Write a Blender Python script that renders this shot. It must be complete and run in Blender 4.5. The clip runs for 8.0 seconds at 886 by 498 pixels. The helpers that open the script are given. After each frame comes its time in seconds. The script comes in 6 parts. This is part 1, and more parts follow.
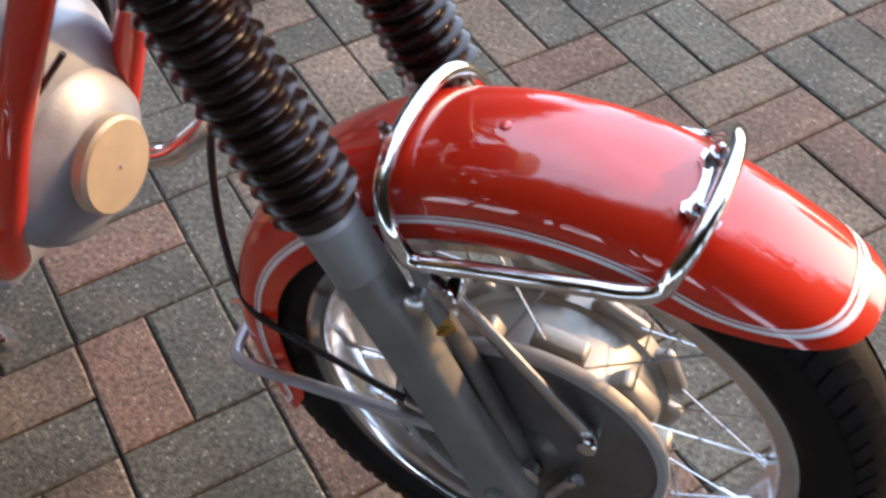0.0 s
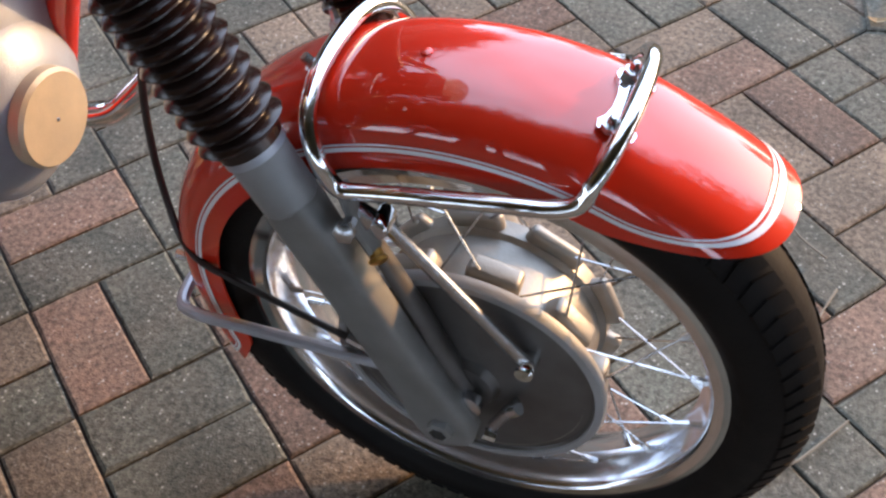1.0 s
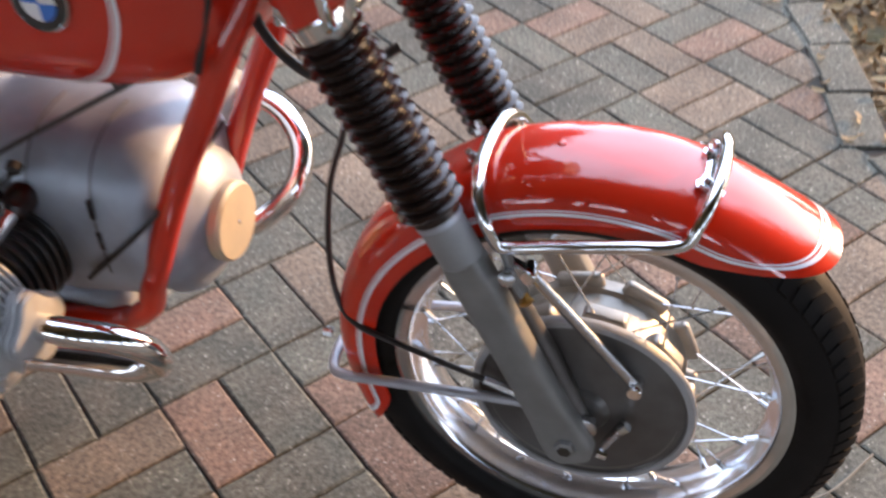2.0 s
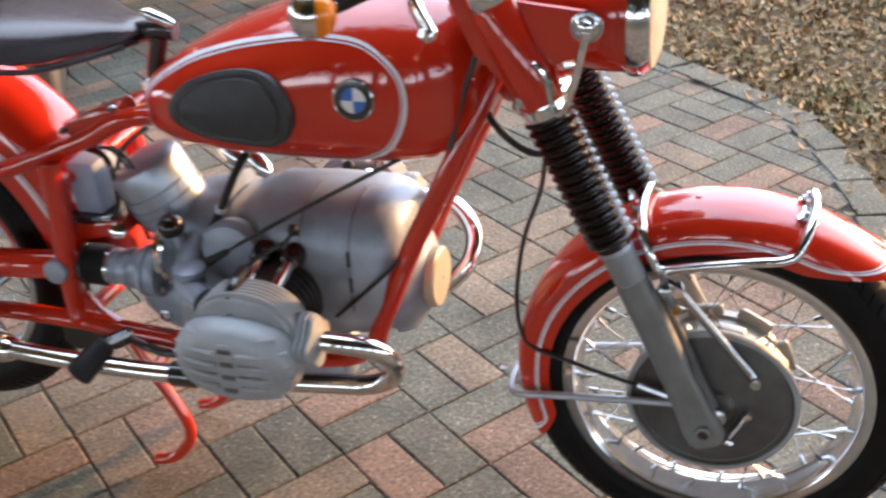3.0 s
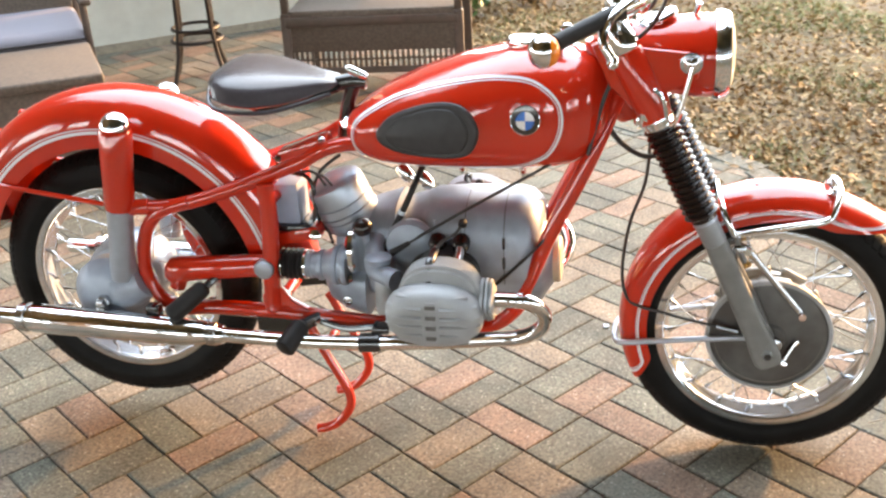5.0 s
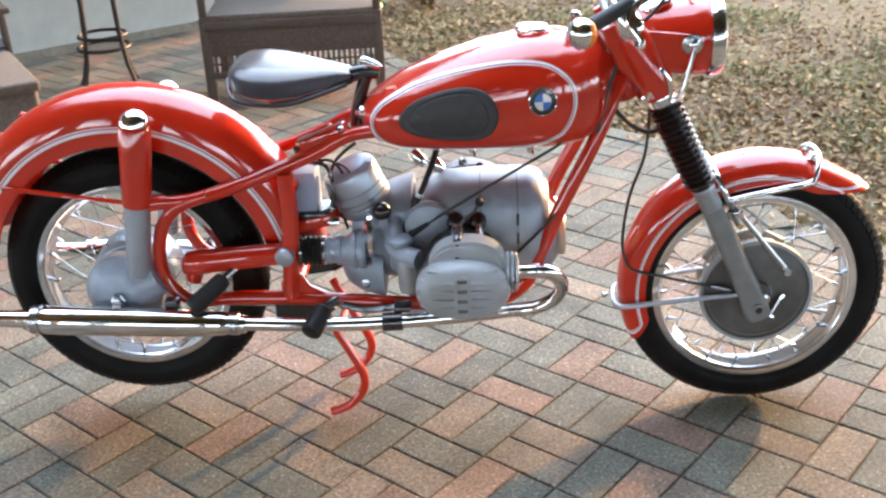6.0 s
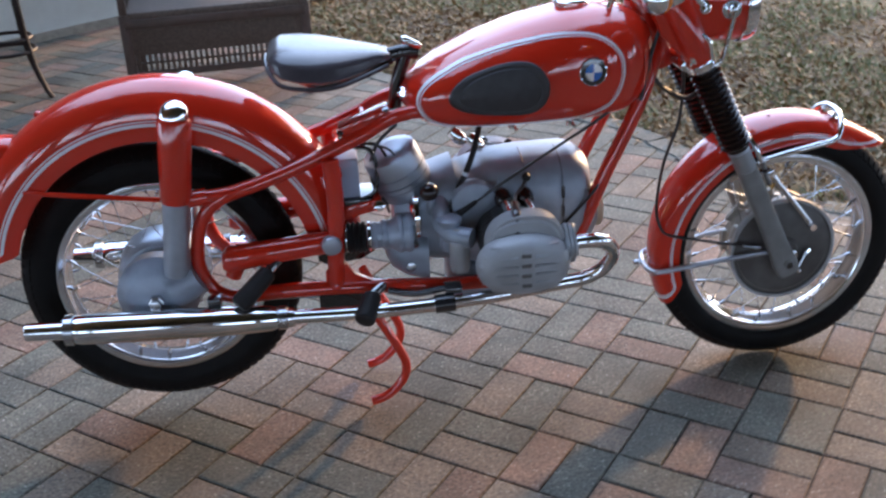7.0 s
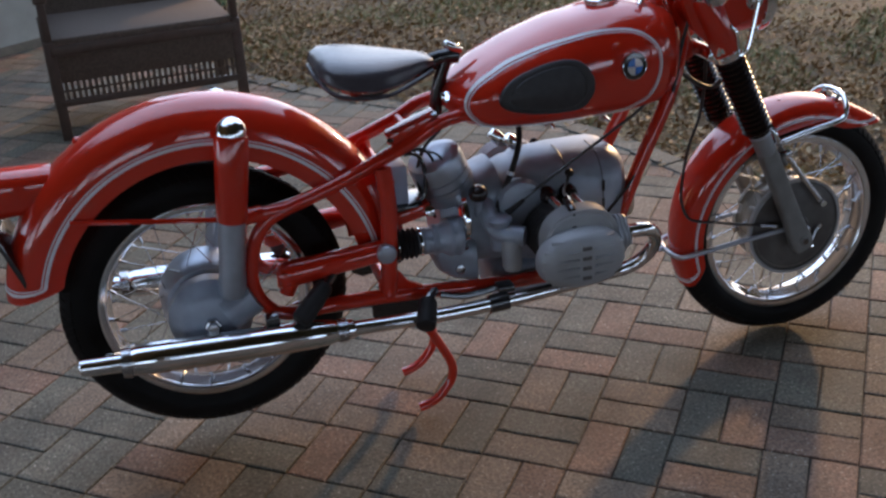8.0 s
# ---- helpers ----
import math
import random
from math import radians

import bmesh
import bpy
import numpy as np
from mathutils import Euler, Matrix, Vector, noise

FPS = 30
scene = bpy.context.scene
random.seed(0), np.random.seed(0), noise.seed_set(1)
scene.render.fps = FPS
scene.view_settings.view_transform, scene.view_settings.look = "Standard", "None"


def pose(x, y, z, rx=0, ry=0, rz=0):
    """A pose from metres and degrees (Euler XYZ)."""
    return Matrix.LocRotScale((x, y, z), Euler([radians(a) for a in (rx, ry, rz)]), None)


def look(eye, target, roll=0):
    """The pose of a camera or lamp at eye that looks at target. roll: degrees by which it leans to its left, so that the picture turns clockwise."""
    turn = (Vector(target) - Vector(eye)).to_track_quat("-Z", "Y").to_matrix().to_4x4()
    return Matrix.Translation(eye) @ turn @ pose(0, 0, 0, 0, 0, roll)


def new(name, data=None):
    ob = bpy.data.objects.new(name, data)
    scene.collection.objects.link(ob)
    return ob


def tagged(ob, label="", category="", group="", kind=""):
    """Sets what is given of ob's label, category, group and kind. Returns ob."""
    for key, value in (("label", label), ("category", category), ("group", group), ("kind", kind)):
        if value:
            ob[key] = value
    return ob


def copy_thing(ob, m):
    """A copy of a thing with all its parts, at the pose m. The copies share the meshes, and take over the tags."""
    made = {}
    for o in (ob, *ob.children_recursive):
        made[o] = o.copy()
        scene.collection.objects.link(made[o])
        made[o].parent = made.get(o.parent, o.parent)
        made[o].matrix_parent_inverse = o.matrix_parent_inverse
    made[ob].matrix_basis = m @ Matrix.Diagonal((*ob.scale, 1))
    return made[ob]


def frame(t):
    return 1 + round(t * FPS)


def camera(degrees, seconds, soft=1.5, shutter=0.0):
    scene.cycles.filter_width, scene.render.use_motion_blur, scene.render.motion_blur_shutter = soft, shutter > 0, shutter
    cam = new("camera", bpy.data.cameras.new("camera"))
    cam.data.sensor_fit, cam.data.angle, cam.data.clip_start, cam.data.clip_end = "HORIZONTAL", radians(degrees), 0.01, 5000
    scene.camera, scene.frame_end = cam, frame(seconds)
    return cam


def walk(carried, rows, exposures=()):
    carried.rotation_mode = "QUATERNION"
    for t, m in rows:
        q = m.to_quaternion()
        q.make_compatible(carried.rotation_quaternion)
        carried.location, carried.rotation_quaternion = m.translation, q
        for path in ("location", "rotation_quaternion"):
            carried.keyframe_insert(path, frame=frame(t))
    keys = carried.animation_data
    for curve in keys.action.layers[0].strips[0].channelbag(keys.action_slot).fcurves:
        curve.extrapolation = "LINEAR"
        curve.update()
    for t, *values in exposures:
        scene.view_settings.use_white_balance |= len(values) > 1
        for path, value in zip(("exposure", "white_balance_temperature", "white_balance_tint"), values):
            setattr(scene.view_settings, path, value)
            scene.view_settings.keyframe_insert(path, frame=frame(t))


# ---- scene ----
cam = camera(45.45, 8.0, soft=2.4, shutter=0.5)
# seconds, eye x y z, yaw to the left of +y, pitch, roll
PATH = [
    (0.0, 1.5371, -0.5395, 1.1503, 25.557, -48.605, -3.057),
    (0.5, 1.5652, -0.5466, 1.1356, 23.755, -49.926, -2.37),
    (1.0, 1.5864, -0.5671, 1.1302, 23.686, -49.363, -3.539),
    (1.2, 1.5743, -0.5941, 1.1373, 22.878, -48.859, -3.612),
    (2.3, 1.504, -1.0125, 1.3007, 19.471, -36.637, -3.605),
    (2.5, 1.5017, -1.1163, 1.323, 19.865, -34.162, -4.026),
    (3.0, 1.426, -1.39, 1.349, 19.156, -29.897, -4.0),
    (3.5, 1.353, -1.615, 1.383, 18.486, -27.365, -4.5),
    (4.0, 1.362, -1.809, 1.403, 18.984, -24.929, -5.2),
    (4.5, 1.263, -1.964, 1.431, 16.032, -24.621, -4.0),
    (6.0, 0.778, -2.276, 1.464, 3.155, -24.710, -2.6),
    (6.5, 0.5584, -2.2895, 1.4543, -1.581, -24.515, -1.905),
    (7.0, 0.3346, -2.2579, 1.4406, -5.781, -25.287, -2.814),
    (7.5, 0.076, -2.2126, 1.4089, -10.711, -25.768, -3.77),
    (8.0, -0.0977, -2.1982, 1.4474, -14.456, -24.992, -3.528),
]
EXPOSURES = [(0.0, 0.37, 7200, 13), (1.0, 0.42, 7250, 13), (2.5, 0.84, 7700, 17), (3.0, 0.87, 7850, 12), (3.5, 1.28, 9000, 12), (4.0, 0.97, 8400, 11), (4.5, 1.6, 9250, 10), (5.8, 1.42, 7850, 8), (6.5, 0.92, 6700, 11), (7.0, 0.37, 6300, 12), (7.5, -0.03, 6500, 13), (8.0, -0.48, 6800, 13)]
walk(cam, [(t, pose(x, y, z, 90 + pitch, 0, yaw) @ pose(0, 0, 0, 0, 0, roll)) for t, x, y, z, yaw, pitch, roll in PATH], EXPOSURES)

# ---- world and sun ----
SUN_FROM = Vector((0.68, 0.73, 0.0)).normalized()
SUN_ELEVATION = radians(13)
VEIL = 19.5
world = bpy.data.worlds.new("sky")
scene.world = world
world.use_nodes = True
wn = world.node_tree.nodes
sky = wn.new("ShaderNodeTexSky")
sky.sky_type = "NISHITA"
sky.sun_disc = False
sky.sun_elevation = SUN_ELEVATION
sky.sun_rotation = math.atan2(SUN_FROM.x, SUN_FROM.y)
wn["Background"].inputs[1].default_value = 0.15
# a thin bright veil of evening haze over the whole sky
wl = world.node_tree.links.new
way = wn.new("ShaderNodeTexCoord")
wisp = wn.new("ShaderNodeTexNoise")
wisp.inputs["Scale"].default_value = 2.6
wisp.inputs["Detail"].default_value = 7
wl(way.outputs["Generated"], wisp.inputs["Vector"])
thin = wn.new("ShaderNodeMapRange")
thin.inputs[1].default_value, thin.inputs[2].default_value, thin.inputs[3].default_value, thin.inputs[4].default_value = 0.3, 0.7, 0.8, 1.2
wl(wisp.outputs[0], thin.inputs[0])
cloud = wn.new("ShaderNodeMath")
cloud.operation = "MULTIPLY"
cloud.inputs[0].default_value = VEIL
wl(thin.outputs[0], cloud.inputs[1])
white = wn.new("ShaderNodeVectorMath")
white.operation = "SCALE"
white.inputs[0].default_value = (0.64, 0.86, 1.26)
wl(cloud.outputs[0], white.inputs["Scale"])
both = wn.new("ShaderNodeVectorMath")
wl(sky.outputs[0], both.inputs[0])
wl(white.outputs[0], both.inputs[1])
wl(both.outputs[0], wn["Background"].inputs[0])
sun = new("sun", bpy.data.lights.new("sun", "SUN"))
sun.data.energy = 4.2
sun.data.angle = radians(2.5)
sun.data.color = (1.0, 0.60, 0.28)
sun_way = Vector((SUN_FROM.x * math.cos(SUN_ELEVATION), SUN_FROM.y * math.cos(SUN_ELEVATION), math.sin(SUN_ELEVATION)))
sun.matrix_basis = look(sun_way * 30, (0, 0, 0))


# ---- materials ----
def material(name, color, rough=0.5, metal=0.0, coat=0.0, vary=0.12, scale=30.0, bump=0.0, bump_scale=200.0, rough_vary=0.1, spec=0.5, other=None, other_scale=6.0, other_amount=0.5):
    m = bpy.data.materials.new(name)
    m.use_nodes = True
    nt = m.node_tree
    n, link = nt.nodes, nt.links.new
    b = n["Principled BSDF"]
    b.inputs["Roughness"].default_value = rough
    b.inputs["Metallic"].default_value = metal
    b.inputs["Coat Weight"].default_value = coat
    b.inputs["Coat Roughness"].default_value = 0.015
    b.inputs["Coat IOR"].default_value = 1.72
    b.inputs["Specular IOR Level"].default_value = spec
    co = n.new("ShaderNodeTexCoord")
    ns = n.new("ShaderNodeTexNoise")
    ns.inputs["Scale"].default_value = scale
    ns.inputs["Detail"].default_value = 6
    link(co.outputs["Object"], ns.inputs["Vector"])
    ramp = n.new("ShaderNodeValToRGB")
    c0 = [c * (1 - vary) for c in color]
    c1 = [min(1, c * (1 + vary)) for c in color]
    ramp.color_ramp.elements[0].color = (*c0, 1)
    ramp.color_ramp.elements[1].color = (*c1, 1)
    ramp.color_ramp.elements[0].position, ramp.color_ramp.elements[1].position = 0.3, 0.7
    link(ns.outputs[0], ramp.inputs[0])
    out = ramp.outputs[0]
    if other:
        big = n.new("ShaderNodeTexNoise")
        big.inputs["Scale"].default_value = other_scale
        big.inputs["Detail"].default_value = 4
        link(co.outputs["Object"], big.inputs["Vector"])
        cut = n.new("ShaderNodeMapRange")
        cut.inputs[1].default_value, cut.inputs[2].default_value = 0.45, 0.7
        cut.inputs[4].default_value = other_amount
        link(big.outputs[0], cut.inputs[0])
        mix = n.new("ShaderNodeMix")
        mix.data_type = "RGBA"
        link(cut.outputs[0], mix.inputs[0])
        link(out, mix.inputs[6])
        mix.inputs[7].default_value = (*other, 1)
        out = mix.outputs[2]
    link(out, b.inputs["Base Color"])
    if rough_vary:
        rr = n.new("ShaderNodeMapRange")
        rr.inputs[1].default_value, rr.inputs[2].default_value = 0.3, 0.7
        rr.inputs[3].default_value, rr.inputs[4].default_value = max(0.02, rough * (1 - rough_vary)), min(1, rough * (1 + rough_vary))
        link(ns.outputs[0], rr.inputs[0])
        link(rr.outputs[0], b.inputs["Roughness"])
    if bump:
        bn = n.new("ShaderNodeTexNoise")
        bn.inputs["Scale"].default_value = bump_scale
        bn.inputs["Detail"].default_value = 8
        link(co.outputs["Object"], bn.inputs["Vector"])
        bp = n.new("ShaderNodeBump")
        bp.inputs["Strength"].default_value = 0.6
        bp.inputs["Distance"].default_value = bump
        link(bn.outputs[0], bp.inputs["Height"])
        link(bp.outputs[0], b.inputs["Normal"])
    return m


RED = material("red_enamel", (0.56, 0.022, 0.007), 0.5, coat=1.0, vary=0.04, scale=8, spec=0.05)
STRIPE = material("white_pinstripe", (0.78, 0.76, 0.78), 0.3, coat=0.5, vary=0.03)
CHROME = material("chrome", (0.78, 0.79, 0.8), 0.07, metal=1.0, vary=0.04, rough_vary=0.5, scale=60)
STEEL = material("zinc_steel", (0.50, 0.51, 0.53), 0.25, metal=1.0, vary=0.05, scale=80)
CAST = material("cast_aluminium", (0.31, 0.35, 0.41), 0.42, metal=0.3, vary=0.1, scale=25, bump=0.0006, bump_scale=500, other=(0.15, 0.15, 0.16), other_scale=9, other_amount=0.5)
SATIN = material("satin_aluminium", (0.40, 0.44, 0.50), 0.36, metal=0.75, vary=0.06, scale=40)
LEG = material("painted_grey_alloy", (0.215, 0.215, 0.21), 0.5, metal=0.35, vary=0.12, scale=30, bump=0.0004, bump_scale=600, other=(0.15, 0.15, 0.145), other_scale=18)
ENGINE = material("matt_grey_alloy", (0.36, 0.37, 0.38), 0.55, metal=0.35, vary=0.08, scale=25, bump=0.0004, bump_scale=500, other=(0.26, 0.26, 0.255), other_scale=10)
PLATE = material("dull_brake_plate", (0.125, 0.12, 0.116), 0.42, metal=0.4, vary=0.15, scale=30, other=(0.07, 0.06, 0.055), other_scale=11, other_amount=0.8)
# the warm sunlight on the cap is put into this tan base colour
COVER = material("sun_tinted_cast_cover", (0.50, 0.42, 0.30), 0.5, metal=0.4, vary=0.1, scale=30, bump=0.0005, bump_scale=500, other=(0.34, 0.30, 0.25), other_scale=14)
STAY = material("dull_zinc_rod", (0.40, 0.42, 0.46), 0.45, metal=0.6, vary=0.1, scale=60)
TWIG = material("dry_twig", (0.20, 0.17, 0.13), 0.8, vary=0.2)
SLIDER = material("light_grey_slider", (0.26, 0.265, 0.27), 0.5, metal=0.35, vary=0.1, scale=30)
HUB = material("weathered_hub_alloy", (0.30, 0.285, 0.26), 0.42, metal=0.5, vary=0.15, scale=30, bump=0.0005, bump_scale=400, other=(0.14, 0.12, 0.10), other_scale=12, other_amount=0.7)
RIM = material("polished_alloy_rim", (0.72, 0.74, 0.77), 0.16, metal=1.0, vary=0.05, scale=50)
RUBBER = material("black_rubber", (0.018, 0.016, 0.016), 0.55, spec=0.25, vary=0.2, scale=40, bump=0.0004, bump_scale=300)
GAITER = material("gaiter_rubber", (0.015, 0.007, 0.006), 0.22, vary=0.2, scale=40)
TYRE = material("tyre_rubber", (0.006, 0.0052, 0.005), 0.6, spec=0.14, vary=0.25, scale=50, bump=0.0005, bump_scale=250, other=(0.013, 0.011, 0.010), other_scale=14, other_amount=0.5)
SADDLE = material("saddle_rubber", (0.058, 0.050, 0.056), 0.24, vary=0.06, scale=90, bump=0.00015, bump_scale=400)
KNEE = material("knee_pad_rubber", (0.03, 0.028, 0.03), 0.5, vary=0.2, scale=60, bump=0.0005, bump_scale=300)
AMBER = material("amber_lens", (0.85, 0.21, 0.01), 0.25, vary=0.05, coat=0.2)
RED_LENS = material("red_lens", (0.5, 0.01, 0.01), 0.12, vary=0.05, coat=1.0)
BLUE = material("enamel_blue", (0.02, 0.16, 0.55), 0.2, vary=0.03, coat=1.0)
WHITE = material("enamel_white", (0.8, 0.8, 0.8), 0.2, vary=0.03, coat=1.0)
BLACK = material("black_enamel", (0.012, 0.012, 0.014), 0.25, vary=0.1, coat=0.6)
BRASS = material("brass", (0.62, 0.36, 0.10), 0.3, metal=1.0, vary=0.1, scale=60)
IRON_FIN = material("black_barrel_enamel", (0.02, 0.02, 0.021), 0.4, vary=0.2, scale=50)
BATTERY = material("battery_case", (0.32, 0.36, 0.46), 0.45, vary=0.08)
HOSE = material("cable_sheath", (0.02, 0.018, 0.018), 0.4, vary=0.2)
STUCCO = material("pale_stucco", (0.56, 0.58, 0.53), 0.85, vary=0.06, scale=15, bump=0.003, bump_scale=120, other=(0.42, 0.41, 0.36), other_scale=3, other_amount=0.35)
WICKER = material("brown_wicker", (0.11, 0.085, 0.068), 0.8, vary=0.3, scale=80, bump=0.002, bump_scale=160)
FRAME_BROWN = material("bronze_metal_frame", (0.085, 0.062, 0.05), 0.45, vary=0.15, metal=0.2)
CUSHION = material("lavender_grey_cushion", (0.19, 0.185, 0.22), 0.8, vary=0.08, scale=200, bump=0.0008, bump_scale=500)
TAN_CLOTH = material("tan_cloth", (0.065, 0.053, 0.04), 0.8, vary=0.1, scale=120)
IRON = material("black_iron", (0.035, 0.028, 0.026), 0.5, metal=0.5, vary=0.15)
GLASS = bpy.data.materials.new("lamp_glass")
GLASS.use_nodes = True
GLASS.node_tree.nodes["Principled BSDF"].inputs["Base Color"].default_value = (0.9, 0.88, 0.82, 1)
GLASS.node_tree.nodes["Principled BSDF"].inputs["Transmission Weight"].default_value = 0.65
GLASS.node_tree.nodes["Principled BSDF"].inputs["Roughness"].default_value = 0.35


# ---- geometry helpers ----
class Geo:
    def __init__(self):
        self.v, self.f = [], []

    def add(self, verts, faces):
        k = len(self.v)
        self.v += [tuple(p) for p in verts]
        self.f += [tuple(i + k for i in f) for f in faces]
        return self

    def join(self, other):
        return self.add(other.v, other.f)

    def mirror(self):
        """The same form on the other side of the machine."""
        g = Geo()
        return g.add([(x, -y, z) for x, y, z in self.v], [f[::-1] for f in self.f])


def frames_along(pts, closed=False):
    pts = [Vector(p) for p in pts]
    n = len(pts)
    tans = []
    for i in range(n):
        a = pts[(i - 1) % n] if closed or i > 0 else pts[0]
        b = pts[(i + 1) % n] if closed or i < n - 1 else pts[-1]
        tans.append((b - a).normalized())
    up = Vector((0, 0, 1)) if abs(tans[0].z) < 0.9 else Vector((1, 0, 0))
    u = tans[0].cross(up).normalized()
    out = []
    for p, t in zip(pts, tans):
        u = (u - t * u.dot(t)).normalized()
        out.append((p, u, t.cross(u)))
    return out


def tube(pts, r, n=10, closed=False, flat=1.0):
    g = Geo()
    fr = frames_along(pts, closed)
    m = len(fr)
    for i, (p, u, w) in enumerate(fr):
        ri = r[i] if isinstance(r, (list, tuple)) else r
        for k in range(n):
            a = 2 * math.pi * k / n
            g.v.append(tuple(p + u * (ri * math.cos(a)) + w * (ri * flat * math.sin(a))))
    for i in range(m if closed else m - 1):
        j = (i + 1) % m
        for k in range(n):
            l = (k + 1) % n
            g.f.append((i * n + k, i * n + l, j * n + l, j * n + k))
    if not closed:
        g.f.append(tuple(range(n))[::-1])
        g.f.append(tuple(range((m - 1) * n, m * n)))
    return g


def curve(pts, k=6, closed=False):
    """Catmull-Rom points through pts."""
    pts = [Vector(p) for p in pts]
    n = len(pts)
    out = []
    for i in range(n if closed else n - 1):
        if closed:
            a, b, c, d = pts[i - 1], pts[i], pts[(i + 1) % n], pts[(i + 2) % n]
        else:
            a, b, c, d = pts[max(i - 1, 0)], pts[i], pts[i + 1], pts[min(i + 2, n - 1)]
        for s in range(k):
            t = s / k
            out.append(0.5 * ((2 * b) + (c - a) * t + (2 * a - 5 * b + 4 * c - d) * t * t + (3 * b - a - 3 * c + d) * t ** 3))
    if not closed:
        out.append(pts[-1])
    return out


def lathe(profile, origin, axis, n=32, caps=True):
    """Rings of (distance along the axis, radius)."""
    g = Geo()
    o, t = Vector(origin), Vector(axis).normalized()
    up = Vector((0, 0, 1)) if abs(t.z) < 0.9 else Vector((1, 0, 0))
    u = t.cross(up).normalized()
    w = t.cross(u)
    for d, r in profile:
        for k in range(n):
            a = 2 * math.pi * k / n
            g.v.append(tuple(o + t * d + u * (r * math.cos(a)) + w * (r * math.sin(a))))
    m = len(profile)
    for i in range(m - 1):
        for k in range(n):
            l = (k + 1) % n
            g.f.append((i * n + k, i * n + l, (i + 1) * n + l, (i + 1) * n + k))
    if caps:
        g.f.append(tuple(range(n))[::-1])
        g.f.append(tuple(range((m - 1) * n, m * n)))
    return g


def loft(rings, caps=True, closed=False):
    g = Geo()
    n = len(rings[0])
    for ring in rings:
        g.v += [tuple(p) for p in ring]
    m = len(rings)
    for i in range(m if closed else m - 1):
        j = (i + 1) % m
        for k in range(n):
            l = (k + 1) % n
            g.f.append((i * n + k, i * n + l, j * n + l, j * n + k))
    if caps and not closed:
        g.f.append(tuple(range(n))[::-1])
        g.f.append(tuple(range((m - 1) * n, m * n)))
    return g


def oval(cx, cz, a, b, n=32, power=2.0):
    out = []
    for k in range(n):
        t = 2 * math.pi * k / n
        c, s = math.cos(t), math.sin(t)
        out.append((cx + a * math.copysign(abs(c) ** (2 / power), c), cz + b * math.copysign(abs(s) ** (2 / power), s)))
    return out


def slab(outline, y0, y1, bevel=0.004):
    """A plate with the outline (x, z), from y0 to y1, with rounded edges."""
    cx = sum(p[0] for p in outline) / len(outline)
    cz = sum(p[1] for p in outline) / len(outline)
    size = max(math.hypot(p[0] - cx, p[1] - cz) for p in outline)
    k = 1 - bevel / size
    s = 1 if y1 > y0 else -1
    rings = []
    for y, q in ((y0, k), (y0 + s * bevel, 1), (y1 - s * bevel, 1), (y1, k)):
        rings.append([(cx + (x - cx) * q, y, cz + (z - cz) * q) for x, z in outline])
    g = loft(rings)
    if s > 0:
        g.f = [f[::-1] for f in g.f]
    return g


def block(center, size, bevel=0.004, turn=(0, 0, 0), seg=2):
    bm = bmesh.new()
    bmesh.ops.create_cube(bm, size=1)
    bmesh.ops.scale(bm, vec=size, verts=bm.verts)
    if bevel:
        bmesh.ops.bevel(bm, geom=bm.edges[:], offset=bevel, segments=seg, affect="EDGES", profile=0.5)
    bm.transform(pose(*center, *turn))
    g = Geo()
    bm.verts.index_update()
    g.add([v.co for v in bm.verts], [[v.index for v in f.verts] for f in bm.faces])
    bm.free()
    return g


def mesh_of(name, g, mat, angle=35):
    me = bpy.data.meshes.new(name)
    me.from_pydata(g.v, [], g.f)
    me.materials.append(mat)
    bm = bmesh.new()
    bm.from_mesh(me)
    bmesh.ops.recalc_face_normals(bm, faces=bm.faces)
    bm.to_mesh(me)
    bm.free()
    me.shade_smooth()
    me.set_sharp_from_angle(angle=radians(angle))
    return me


def part(name, g, mat, parent, label="", angle=35):
    ob = new(name, mesh_of(name, g, mat, angle))
    ob.parent = parent
    if parent.type == "EMPTY":
        ob.matrix_parent_inverse = Matrix.Translation(-parent.location)
    return tagged(ob, label)


def thing(name, at, label, category, group=""):
    ob = new(name)
    ob.location = at
    ob.empty_display_size = 0.1
    return tagged(ob, label, category, group)


def setting(name, g, mat, label="", angle=35, kind="structure"):
    return tagged(new(name, mesh_of(name, g, mat, angle)), label, kind=kind)


# ---- ground ----
GRID_AT = Vector((0.70, 0.032, 0.0))
GRID_TURN = radians(-37.4)
GX = Vector((math.cos(GRID_TURN), math.sin(GRID_TURN), 0))
GY = Vector((-math.sin(GRID_TURN), math.cos(GRID_TURN), 0))
# the patio's curved edge, from the house round to the garden
EDGE = curve([(-0.45, 4.7, 0), (-0.05, 4.0, 0), (0.45, 3.1, 0), (0.85, 2.55, 0), (1.2, 2.2, 0), (1.5, 1.9, 0), (1.64, 1.6, 0), (1.72, 1.35, 0), (1.77, 1.14, 0), (1.90, 0.94, 0), (2.2, 0.76, 0), (3.0, 0.55, 0), (4.0, 0.35, 0)], 8)


def edge_distance(x, y):
    """How far a place lies inside the patio from its curved edge (minus: in the garden)."""
    best, sign = 1e9, 1
    for a, b in zip(EDGE, EDGE[1:]):
        ab, ap = b - a, Vector((x, y, 0)) - a
        t = max(0, min(1, ap.dot(ab) / ab.length_squared))
        d = (ap - ab * t).length
        if d < best:
            best, sign = d, (1 if ab.cross(ap).z < 0 else -1)
    return best * sign


def bed_material():
    m = material("dry_leaf_litter_soil", (0.10, 0.066, 0.034), 0.9, vary=0.4, scale=45, bump=0.02, bump_scale=40, other=(0.09, 0.10, 0.03), other_scale=5, other_amount=0.6)
    return m


